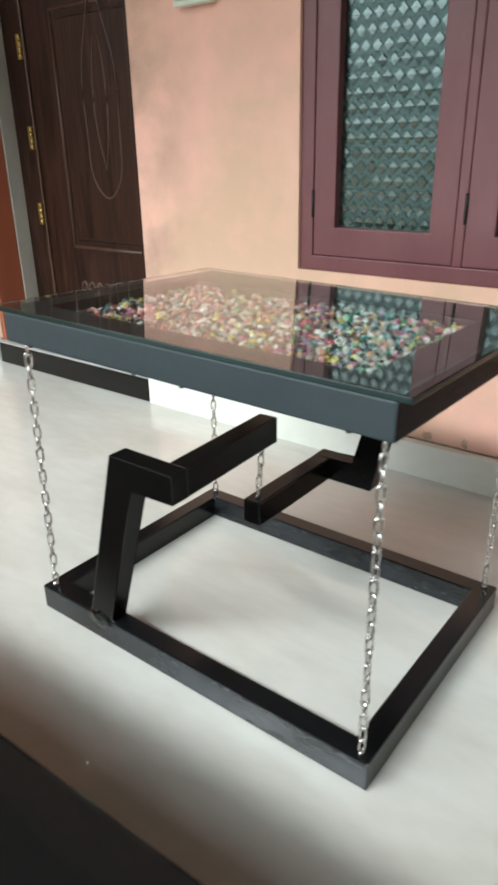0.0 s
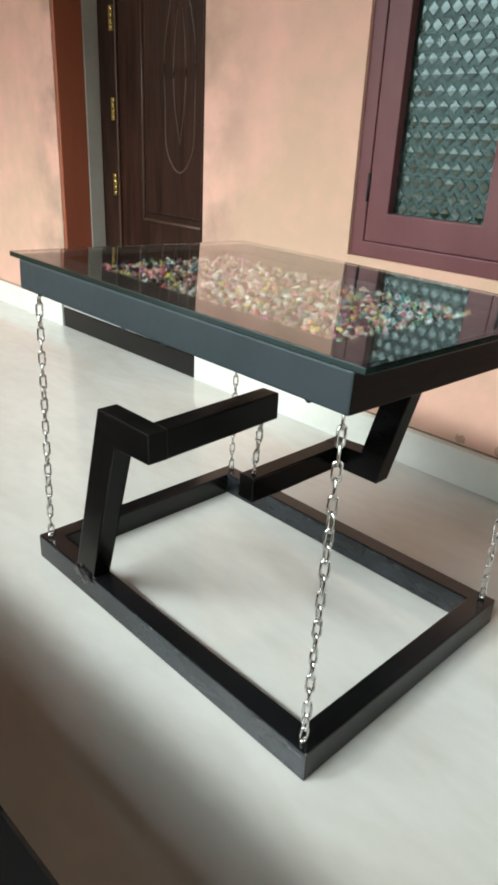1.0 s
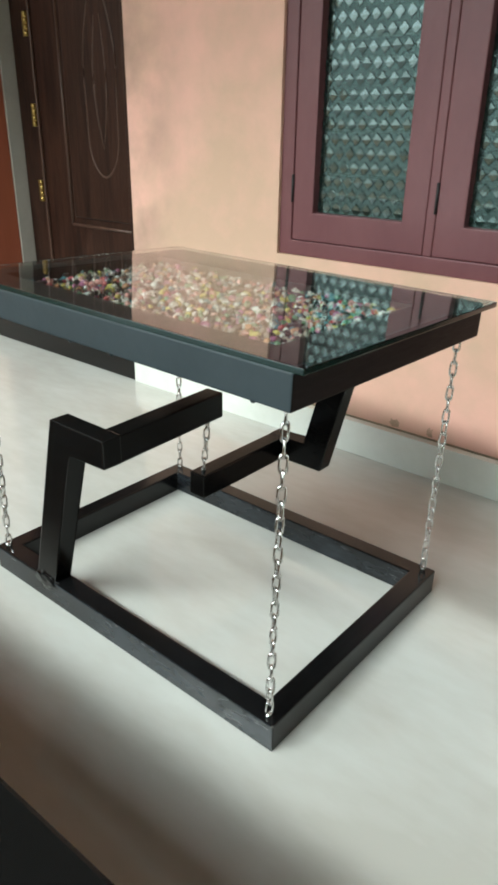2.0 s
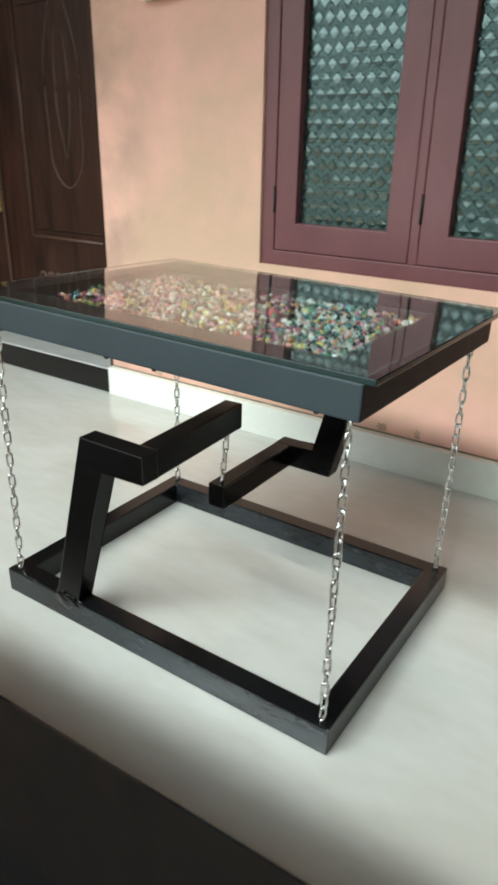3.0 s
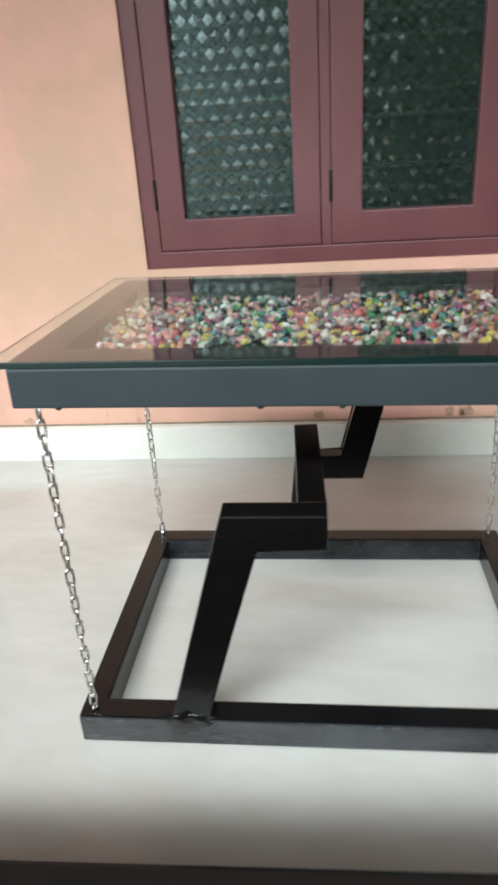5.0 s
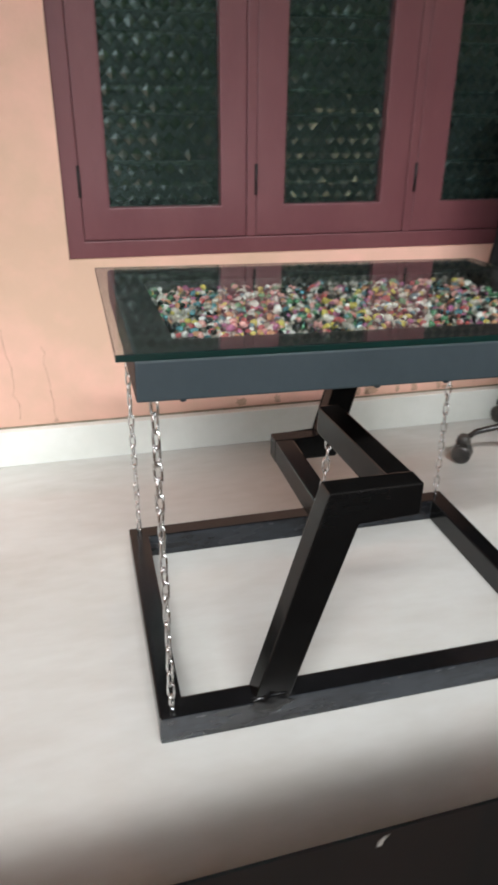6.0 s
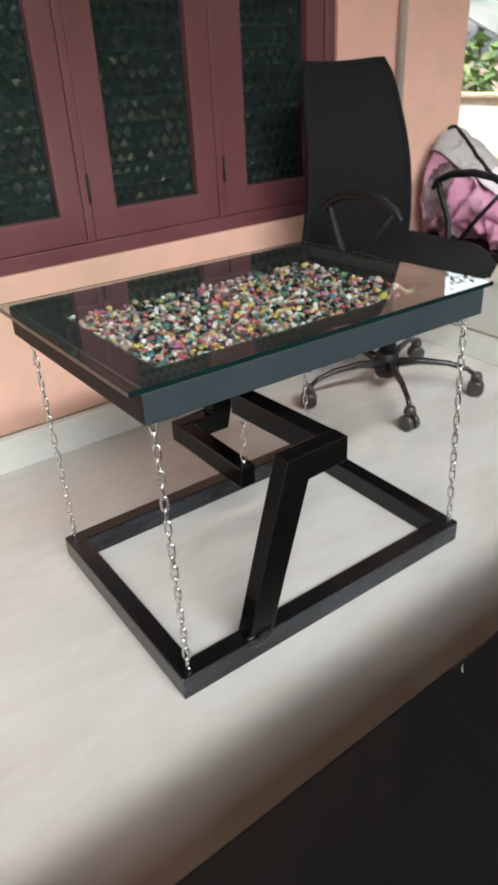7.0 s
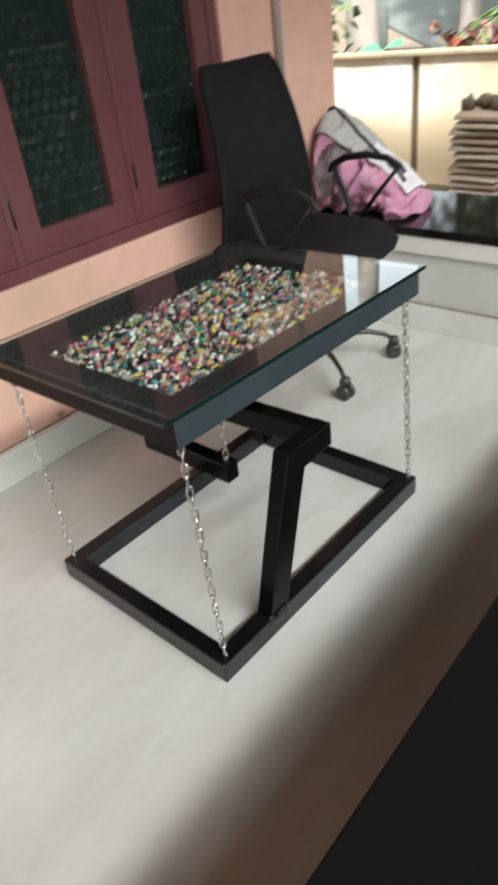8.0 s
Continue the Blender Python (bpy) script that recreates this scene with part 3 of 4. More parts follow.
part("lower_carving", low_carve, M["door_edge"], leaf, "band of small carved rosettes")
part("edge_strip", boxes(((0.139, 0.190, 0.09), (0.150, 0.1995, DH - 0.04)), bevel=0.003), M["door_edge"], leaf, "paler leaf edge")
for hz in (0.60, 0.885, 1.20, 1.75):
    hb = boxes(((0.108, 0.187, hz - 0.042), (0.137, 0.1945, hz + 0.042)), bevel=0.002)
    for k in range(4):
        rod(hb, [(0.131, 0.186, hz - 0.042 + 0.0215 * k), (0.131, 0.186, hz - 0.042 + 0.0215 * k + 0.019)], 0.007, 10)
    part("hinge", hb, M["brass"], door, "brass butt hinge")

# small casing on the wall
case = thing("wall_box", "small pale green plastic box fixed on the wall", "wall box", (-0.40, WALL, 1.19))
part("casing", boxes(((-0.065, -0.03, 0.0), (0.065, 0.001, 0.12)), bevel=0.006), M["white_box"], case)
part("cover", boxes(((-0.055, -0.036, 0.012), (0.055, -0.0301, 0.108)), bevel=0.003), M["white_box"], case)
pipe = bmesh.new()
rod(pipe, [(1.505, WALL - 0.013, 0.099), (1.505, WALL - 0.013, CEIL - 0.002)], 0.014, 12)
single("conduit", pipe, M["grey_putty"], "grey electrical conduit pipe running up the wall", "pipe")

# ---- hanging table ----
L, W, T, R = 0.72, 0.517, 0.050, 0.038          # R: narrow side of the tube
table = thing("tensegrity_table", "black steel floating table hung on chains, pebbles under glass", "table")
BV = 0.003
base_bm = ring(bmesh.new(), 0, 0, L, W, R, 0.0, T, BV)
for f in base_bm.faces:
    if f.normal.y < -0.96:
        f.material_index = 2          # bluish sheen of the sky, put into the colour of the -y faces
part("base_frame", base_bm, [M["rail_paint"], M["worn_edge"], M["rail_sheen"]], table, "welded black steel base frame")

low = bmesh.new()
prism(low, [(0.142, T - 0.001), (0.198, T - 0.001), (0.283, 0.345), (0.375, 0.345), (0.375, 0.395), (0.240, 0.395)], "y", 0.001, R, 0.0025)
part("lower_leg", worn(low), [M["black_paint"], M["rubbed_edge"]], table)
part("lower_arm", worn(boxes(((-R, -0.002, -0.0245), (0.0, 0.256, 0.0245)), bevel=BV)), [M["black_paint"], M["rubbed_edge"]], table, at=pose(0.3745, R - 0.002, 0.3695, 0, 0, 3.0))
weld = bmesh.new()
bmesh.ops.create_icosphere(weld, subdivisions=4, radius=1.0)
for v in weld.verts:
    f_ = 1 + 0.25 * noise.noise(v.co * 2.2) + 0.12 * noise.noise(v.co * 6.0)
    v.co = Vector((0.170 + 0.036 * v.co.x * f_, 0.003 + 0.0065 * v.co.y * f_, T - 0.006 + 0.020 * v.co.z * f_))
part("weld", weld, M["rail_paint"], table, "lumpy painted weld", smooth=80)

YP0, YP1 = 0.497, 0.535
up = bmesh.new()
prism(up, [(0.311, 0.182), (0.447, 0.182), (0.533, 0.530), (0.478, 0.530), (0.405, 0.232), (0.311, 0.232)], "y", YP0, YP1, 0.0025)
part("upper_leg", worn(up), [M["black_paint"], M["rubbed_edge"]], table)
part("upper_arm", worn(boxes(((0.3115, 0.250, 0.1825), (0.3495, YP0 + 0.002, 0.2315)), bevel=BV)), [M["black_paint"], M["rubbed_edge"]], table)

# tabletop, slightly out of level: the floating top hangs a little low at its far corner
TILT = pose(0.0, 0.010, 0.602, -1.55, 0.85, 0)
TW, TD_, TH = 0.722, 0.535, 0.060
rim = ring(bmesh.new(), 0, 0, TW, TD_, 0.05, -TH, -0.010, BV)
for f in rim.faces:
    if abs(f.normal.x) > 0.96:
        f.material_index = 2          # short ends get the darker copy, their shade put into the colour
top = part("tabletop_frame", rim, [M["box_paint"], M["box_paint"], M["box_shade"]], table, "charcoal painted steel box frame", TILT)
PX0, PX1, PY0, PY1 = 0.0520, 0.655, 0.0550, 0.430
tray = boxes(((0.0505, 0.0505, -0.0545), (TW - 0.0505, TD_ - 0.0505, -0.045)), ((0.051, 0.051, -0.0445), (PX0, TD_ - 0.051, -0.012)), ((PX1, 0.051, -0.0445), (TW - 0.051, TD_ - 0.051, -0.012)),
             ((PX0, 0.051, -0.0445), (PX1, PY0, -0.0125)), ((PX0, PY1, -0.0445), (PX1, TD_ - 0.051, -0.0125)), bevel=0.001)
part("tray", tray, M["tray"], top, "dark brown recessed tray")
veneer = boxes(((0.004, 0.004, -0.0098), (TW - 0.004, PY0, -0.0089)), ((0.004, PY1, -0.0098), (TW - 0.004, TD_ - 0.004, -0.0089)), ((0.004, PY0, -0.0098), (PX0, PY1, -0.0089)), ((PX1, PY0, -0.0098), (TW - 0.004, PY1, -0.0089)))
part("border", veneer, M["tray"], top, "dark brown border under the glass")
gl = boxes(((-0.021, -0.006, -0.0085), (TW + 0.018, TD_ + 0.012, 0.0)), bevel=0.0012)
gl_me = mesh_of("glass_top", gl, [M["glass"], M["glass_edge"]])
for p in gl_me.polygons:
    p.material_index = 0 if abs(p.normal.z) > 0.9 else 1
pane_ob = part("glass_top", gl_me, None, top, "clear glass sheet with green edges")
pane_ob.visible_shadow = False

# chains: oval steel links
PITCH, WIRE = 0.0220, 0.0020


def link_mesh():
    bm = bmesh.new()
    pts = []
    for i in range(14):
        a = 2 * math.pi * i / 14
        pts.append((0.0052 * math.cos(a), 0.0, 0.0052 * math.sin(a) + math.copysign(0.0080, math.sin(a)) if abs(math.sin(a)) > 1e-6 else 0.0))
    rod(bm, pts, WIRE, 6, True)
    return mesh_of("link", bm, M["chrome"])


LINK_ME = link_mesh()


def chain(a, b, sag=0.0):
    """A taut chain from a up to b: an eye at each end, links turned by quarter turns."""
    a, b = Vector(a), Vector(b)
    def eye_at(p):
        bm = bmesh.new()
        return rod(bm, [p + Vector((0, 0.0045 * math.cos(t), 0.0045 * math.sin(t))) for t in [2 * math.pi * k / 12 for k in range(12)]], 0.002, 6, True)
    ch = part("chain", eye_at(a), M["chrome"], table, "bright galvanised steel chain")
    part("eye", eye_at(b), M["chrome"], ch)
    d = b - a
    n = max(2, round(d.length / PITCH))
    q = d.to_track_quat("Z", "Y").to_matrix().to_4x4()
    rnd = random.Random(int(a.x * 1000) + int(a.y * 100))
    for i in range(n):
        p = a + d * ((i + 0.5) / n)
        s = d.length / n / PITCH
        m = Matrix.Translation(p) @ q @ pose(rnd.uniform(-4, 4), rnd.uniform(-4, 4), 0, 0, 0, 0).to_3x3().to_4x4() @ Matrix.Rotation(radians(45 + 90 * (i % 2) + rnd.uniform(-22, 22)), 4, "Z") @ Matrix.Diagonal((1, 1, s, 1))
        part("link", LINK_ME, None, ch, at=m)
    return ch


def under(x, y):
    """A point of the tabletop's underside."""
    return TILT @ Vector((x, y, -TH - 0.002))


chain((0.021, 0.016, T + 0.003), under(0.022, 0.022))
chain((L - 0.017, 0.013, T + 0.003), under(TW - 0.022, 0.022))
chain((L - 0.020, W - 0.016, T + 0.003), under(TW - 0.022, TD_ - 0.03))
chain((0.021, W - 0.012, T + 0.003), under(0.022, TD_ - 0.03))
chain((0.332, 0.268, 0.235), (0.341, 0.272, 0.343))

# pebbles under the glass
rnd = random.Random(7)
ico = bmesh.new()
bmesh.ops.create_icosphere(ico, subdivisions=2, radius=1.0)
ico_v = [v.co.copy() for v in ico.verts]
ico.verts.index_update()
ico_f = [tuple(v.index for v in f.verts) for f in ico.faces]
ico.free()
pv, pf = [], []
for layer, count, zc in ((0, 1500, -0.034), (1, 1850, -0.025)):
    for k in range(count):
        r = rnd.uniform(0.0037, 0.0062) * (1.35 if rnd.random() < 0.12 else 1.0)
        sx, sy, sz = r * rnd.uniform(0.85, 1.3), r * rnd.uniform(0.8, 1.2), r * rnd.uniform(0.6, 0.85)
        x, y = rnd.uniform(PX0 + r, PX1 - r), rnd.uniform(PY0 + r, PY1 - r)
        lack = 0.018 + 0.030 * noise.noise(Vector((x * 16, y * 16, 3.0)))          # thin, ragged margins
        if layer and min(x - PX0, PX1 - x, PY1 - y) < lack * rnd.random():
            continue
        rot = Euler((rnd.uniform(-0.6, 0.6), rnd.uniform(-0.6, 0.6), rnd.uniform(0, 6.28))).to_matrix()
        c, base = Vector((x, y, zc + rnd.uniform(-0.003, 0.004))), len(pv)
        ph = [rnd.uniform(0, 6.28) for _ in range(3)]
        for v in ico_v:
            w = 1 + 0.13 * math.sin(2.3 * v.x + ph[0]) + 0.13 * math.sin(2.1 * v.y + ph[1]) + 0.10 * math.sin(2.7 * v.z + ph[2])
            pv.append(tuple(c + rot @ Vector((v.x * sx * w, v.y * sy * w, v.z * sz * w))))
        pf += [tuple(base + i for i in f) for f in ico_f]
me = bpy.data.meshes.new("pebbles")
me.from_pydata(pv, [], pf)
me.materials.append(M["pebble"])
me.shade_smooth()
pebbles = new("pebbles", me)
pebbles.matrix_basis = TILT
tagged(pebbles, "multicoloured polished pebbles filling the tray under glass", "pebbles", kind="stuff")


# weld drops under the top and a chip on the base
for wx in (0.055, 0.30, 0.395, 0.66):
    drop = bmesh.new()
    bmesh.ops.create_icosphere(drop, subdivisions=2, radius=0.005)
    part("weld_drop", drop, M["box_paint"], top, "small weld drop", pose(wx, 0.008, -TH), smooth=80)
chip = bmesh.new()
bmesh.ops.create_icosphere(chip, subdivisions=1, radius=1.0, matrix=Matrix.Translation((0.377, -0.0005, 0.047)) @ Matrix.Diagonal((0.0035, 0.0010, 0.0018, 1)))
part("paint_chip", chip, M["worn_edge"], table, "small chip in the paint")

# ---- office chair ----
def office_chair(cx, cy, turn):
    ch = thing("office_chair", "black mesh-backed swivel office chair on castors", "chair", (cx, cy, 0), turn)
    hub = bmesh.new()
    rod(hub, [(0, 0, 0.055), (0, 0, 0.075), (0, 0, 0.13), (0, 0, 0.135)], [0.034, 0.04, 0.036, 0.03], 16)
    part("hub", hub, M["plastic"], ch)
    col = bmesh.new()
    rod(col, [(0, 0, 0.13), (0, 0, 0.25), (0, 0, 0.251), (0, 0, 0.385)], [0.027, 0.025, 0.016, 0.016], 14)
    part("gas_lift", col, M["plastic"], ch)
    for k in range(5):
        a = radians(STAR + 72 * k - turn)
        d = Vector((math.cos(a), math.sin(a), 0))
        arm = bmesh.new()
        pts = [d * r + Vector((0, 0, z)) for r, z in ((0.03, 0.098), (0.10, 0.108), (0.19, 0.104), (0.25, 0.088), (0.276, 0.068))]
        rod(arm, pts, [0.017, 0.012, 0.009, 0.0078, 0.0075], 10)
        spoke = part("spoke", arm, M["gloss_plastic"], ch, "glossy black star-base arm")
        side = Vector((-d.y, d.x, 0))
        tw = radians((37 * k) % 90 - 30)
        sd = side * math.cos(tw) + d * math.sin(tw)
        cw = bmesh.new()
        c = d * 0.281 + Vector((0, 0, 0.026))
        for s in (-1, 1):
            rod(cw, [c + sd * s * t for t in (0.005, 0.008, 0.018, 0.022)], [0.022, 0.026, 0.026, 0.020], 16)
        rod(cw, [c - sd * 0.02, c + sd * 0.02], 0.006, 8)
        cas = part("castor", cw, M["dusty_plastic"], spoke, "dusty twin-wheel black castor")
        hood = bmesh.new()
        rod(hood, [c + Vector((0, 0, 0.03)), c + Vector((0, 0, 0.046)), c + Vector((0, 0, 0.052))], [0.020, 0.016, 0.011], 12)
        part("castor_hood", hood, M["dusty_plastic"], spoke)
    part("tilt_plate", boxes(((-0.09, -0.11, 0.384), (0.09, 0.10, 0.415)), bevel=0.008), M["plastic"], ch)
    seat = bmesh.new()
    rows = []
    for j in range(13):
        v = -1 + 2 * j / 12
        row = []
        for i in range(15):
            u = -1 + 2 * i / 14
            f = (1 - abs(u) ** 4 * 0.10) * 1.0
            g = 1 - abs(v) ** 4 * 0.08
            z = 0.455 + 0.018 * u * u - 0.035 * max(0, -v - 0.55) ** 1.3 * 2 - 0.02 * (abs(u) ** 8 + abs(v) ** 8)
            row.append(seat.verts.new((0.232 * u * g, 0.235 * v * f, z)))
        rows.append(row)
    for j in range(12):
        for i in range(14):
            seat.faces.new((rows[j][i], rows[j][i + 1], rows[j + 1][i + 1], rows[j + 1][i]))
    ex = bmesh.ops.extrude_face_region(seat, geom=seat.faces[:])
    for v in [g for g in ex["geom"] if isinstance(g, bmesh.types.BMVert)]:
        v.co.z -= 0.038
        v.co.x, v.co.y = v.co.x * 0.95, v.co.y * 0.95
    bmesh.ops.recalc_face_normals(seat, faces=seat.faces[:])
    part("seat", seat, M["mesh_fabric"], ch, "black padded seat", smooth=60)

    # backrest: gently curved mesh panel, wider in the middle, in a rim
    def back(u, v):
        half = 0.156 + 0.060 * (1 - v) ** 0.8 - 0.013 * max(0.0, (v - 0.86) / 0.14) ** 3          # rounded upper corners
        z = 0.440 + 0.503 * v + 0.007 * v ** 8 * (u * u - 0.5)
        y = 0.150 + 0.065 * v ** 1.5 - 0.03 * math.sin(math.pi * v) - 0.035 * u * u
        return Vector((half * u - 0.032, y, z))
    bk = bmesh.new()
    g = [[bk.verts.new(back(-1 + 2 * i / 14, j / 16)) for i in range(15)] for j in range(17)]
    for j in range(16):
        for i in range(14):
            bk.faces.new((g[j][i], g[j][i + 1], g[j + 1][i + 1], g[j + 1][i]))
    ex = bmesh.ops.extrude_face_region(bk, geom=bk.faces[:])
    for v in [q for q in ex["geom"] if isinstance(q, bmesh.types.BMVert)]:
        v.co.y += 0.018
    bmesh.ops.recalc_face_normals(bk, faces=bk.faces[:])
    bb = part("backrest", bk, M["mesh_fabric"], ch, "tall black mesh backrest", smooth=60)
    rim = bmesh.new()
    loop = [back(-1, j / 16) for j in range(17)] + [back(-1 + 2 * i / 14, 1) for i in range(1, 14)] + [back(1, 1 - j / 16) for j in range(17)] + [back(1 - 2 * i / 14, 0) for i in range(1, 14)]
    rod(rim, [p + Vector((0, 0.009, 0)) for p in loop], 0.012, 8, True)
    part("rim", rim, M["mesh_fabric"], bb, smooth=60)
    spine = bmesh.new()
    rod(spine, [(0, 0.05, 0.385), (0, 0.19, 0.39), (0, 0.235, 0.44), (0, 0.225, 0.55), (0, 0.235, 0.68)], [0.022, 0.022, 0.022, 0.02, 0.014], 10)
    part("back_support", spine, M["plastic"], ch)
    for s in (-1, 1):
        ar = bmesh.new()
        rod(ar, [(s * 0.17, -0.03, 0.405), (s * 0.215, -0.03, 0.43), (s * 0.222, -0.01, 0.51), (s * 0.222, 0.03, 0.590), (s * 0.222, 0.035, 0.615)], [0.011, 0.011, 0.010, 0.009, 0.009], 10)
        rod(ar, [(s * 0.215, -0.05, 0.435), (s * 0.222, -0.12, 0.53), (s * 0.222, -0.20, 0.620)], [0.008, 0.007, 0.006], 8)
        rest = part("armrest", ar, M["plastic"], ch)
        pad = bmesh.new()
        rod(pad, [(s * 0.222, 0.058, 0.594), (s * 0.222, 0.042, 0.618), (s * 0.222, -0.01, 0.642), (s * 0.222, -0.09, 0.652), (s * 0.222, -0.16, 0.645), (s * 0.222, -0.205, 0.626), (s * 0.222, -0.225, 0.606)], [0.007, 0.010, 0.0115, 0.0115, 0.0105, 0.009, 0.005], 12)
        part("pad", pad, M["plastic"], rest, "rounded black arm pad", smooth=60)
    return ch


STAR = -122.0
office_chair(1.174, 0.660, 0.0)


# ---- quilt bag on the ledge ----
LEDGE = 0.375
bag = thing("quilt_bag", "clear zip bag stuffed with a pink quilt, grey flap on top", "bag", (1.738, 0.752, LEDGE))


def bundle(u, a, off, seed=2.3, calm=1.0):
    """A point on the stuffed bag: u from its low end (0) to its high end by the wall (1), a round its girth."""
    cap = max(0.02, 1 - abs(2 * u - 1) ** 9)
    zt = (0.045 + 0.332 * u) * cap ** 0.35
    c, sn = math.cos(a), math.sin(a)
    px, pz = math.copysign(abs(c) ** 0.7, c), math.copysign(abs(sn) ** 0.7, sn)
    hx = 0.135 * cap ** 0.5 * (1 - 0.45 * max(0.0, sn) * u)
    p = Vector((0.005 + hx * px, -0.185 + 0.415 * u, zt / 2 + zt / 2 * pz))
    bend = Vector((noise.noise(p * 9), noise.noise(p * 9 + Vector((5, 0, 0))), noise.noise(p * 9 + Vector((0, 5, 0))))) * 0.05
    q = Vector(((p.x + bend.x) * 9, (p.y + bend.y) * 13 + p.z * 5, (p.z + bend.z) * 7)) + Vector((seed, 0, 0))
    fold = 1 - abs(noise.noise(q)) * 3.0
    fine = 1 - abs(noise.noise(q * 2.1 + Vector((0, 7, 0)))) * 2.6
    w = (0.034 * fold + 0.014 * fine - 0.022) * calm + off
    p += Vector((c, 0.0, sn)) * w
    p.z = max(p.z, 0.002 + max(0.0, off))
    return p


def draped(u0, u1, a0, a1, off, seed=2.3, n=44, m=44, taper=0.0, thick=0.006):
    """A sheet lying on the bundle; with a full turn, the bundle itself."""
    bm, full, rows = bmesh.new(), a1 - a0 > 359, []
    for i in range(n + 1):
        f = i / n
        u = u0 + (u1 - u0) * f
        rows.append([bm.verts.new(bundle(u, radians(a0 + (a1 - taper * (1 - f) - a0) * k / m), off + (0.004 * noise.noise(Vector((f * 9, k * 0.4, seed))) if off else 0.0), 2.3, 0.30 if off else 1.0)) for k in range(m if full else m + 1)])
    for i in range(n):
        for k in range(m):
            j_ = (k + 1) % m if full else k + 1
            bm.faces.new((rows[i][k], rows[i][j_], rows[i + 1][j_], rows[i + 1][k])).smooth = True
    if full:
        bm.faces.new(rows[0])
        bm.faces.new(rows[-1][::-1])
    else:
        ex = bmesh.ops.extrude_face_region(bm, geom=bm.faces[:])
        for v in [q for q in ex["geom"] if isinstance(q, bmesh.types.BMVert)]:
            v.co += Vector((0, 0, thick))
    bmesh.ops.recalc_face_normals(bm, faces=bm.faces[:])
    return bm


part("quilt", draped(0.0, 1.0, 0, 360, 0.0, n=70, m=72), M["pink_cloth"], bag, "crumpled pink quilt")
part("flap", draped(0.50, 0.975, 45, 150, 0.018, taper=22), M["grey_cloth"], bag, "pale grey folded flap")
part("clear_side", draped(0.10, 0.50, 40, 118, 0.012, taper=20), M["white_cloth"], bag, "cloudy white plastic side")
part("printed_cloth", draped(0.60, 1.0, 0, 360, 0.006, seed=4.4), M["dark_cloth"], bag, "dark printed cloth")
hd = bmesh.new()
rod(hd, [bundle(0.14 + 0.83 * k / 16, radians(93), 0.030, 2.3, 0.30) for k in range(17)], 0.006, 8)
part("zip_edge", hd, M["plastic"], bag, "dark zip edge")

# ---- yard ----
GZ = -0.40
cw = thing("compound_wall", "low cream compound wall with weathered coping", "wall", (5.0, 0.0, GZ), kind="structure")
part("wall_body", boxes(((0, -14, 0), (0.16, 2.40, 0.965)), ((0, 2.47, 0), (0.16, 14, 0.965))), M["compound"], cw)
part("pier", boxes(((0.02, 2.40, 0), (0.14, 2.47, 0.965))), M["soil"], cw, "dirty vertical joint")
part("coping", boxes(((-0.03, -14, 0.967), (0.19, 14, 1.0)), bevel=0.008), M["coping"], cw, "weathered tan coping")
stack = thing("tile_stack", "stack of old terracotta roof tiles against the wall", "roof tiles", (4.70, 1.54, GZ))
tile_bm = bmesh.new()
prism(tile_bm, [(-0.13, 0.0), (-0.125, 0.026), (-0.06, 0.030), (-0.03, 0.048), (0.03, 0.048), (0.06, 0.030), (0.11, 0.030), (0.125, 0.046), (0.145, 0.040), (0.13, 0.0)], "y", -0.2, 0.2, 0.005)
tile_me = mesh_of("tile", tile_bm, M["terracotta"])
rnd = random.Random(11)
for col in range(2):
    for k in range(12):
        part("tile", tile_me, None, stack, at=pose(rnd.uniform(-0.01, 0.01) + 0.03 * col, 0.14 - 0.42 * col + rnd.uniform(-0.03, 0.03), 0.0525 * k, rnd.uniform(-1, 1), 0, rnd.uniform(-5, 5)))
for k in range(4):
    hb = bmesh.new()
    made = bmesh.ops.create_icosphere(hb, subdivisions=2, radius=0.055)["verts"]
    for v in made:
        v.co *= 1 + 0.7 * noise.noise(v.co * 34 + Vector((k, 0, 0)))
    husk = single("coconut_husk", hb, M["husk"], "dark dried coconut husk lying on stacked tiles", "husk", smooth=80, at=pose(4.72 + 0.03 * (k % 2), 1.83 - 0.115 * k, GZ + 0.0525 * 12 + 0.044))
    tagged(husk, group="husks on the tiles")


def leaves(bm, centre, spread, count, size, rnd, long=1.0):
    """Many small bent leaves scattered in a rough clump."""
    for _ in range(count):
        p = Vector(centre) + Vector((rnd.gauss(0, spread[0]), rnd.gauss(0, spread[1]), rnd.gauss(0, spread[2])))
        m = Euler((rnd.uniform(-0.9, 0.9), rnd.uniform(-0.9, 0.9), rnd.uniform(0, 6.28))).to_matrix()
        s = size * rnd.uniform(0.6, 1.3)
        vs = [bm.verts.new(p + m @ Vector(q)) for q in ((0, 0, 0), (s * 0.3, s * 0.5 * long, 0.06 * s), (0, s * long, -0.1 * s), (-s * 0.3, s * 0.5 * long, 0.06 * s))]
        bm.faces.new(vs)
    return bm


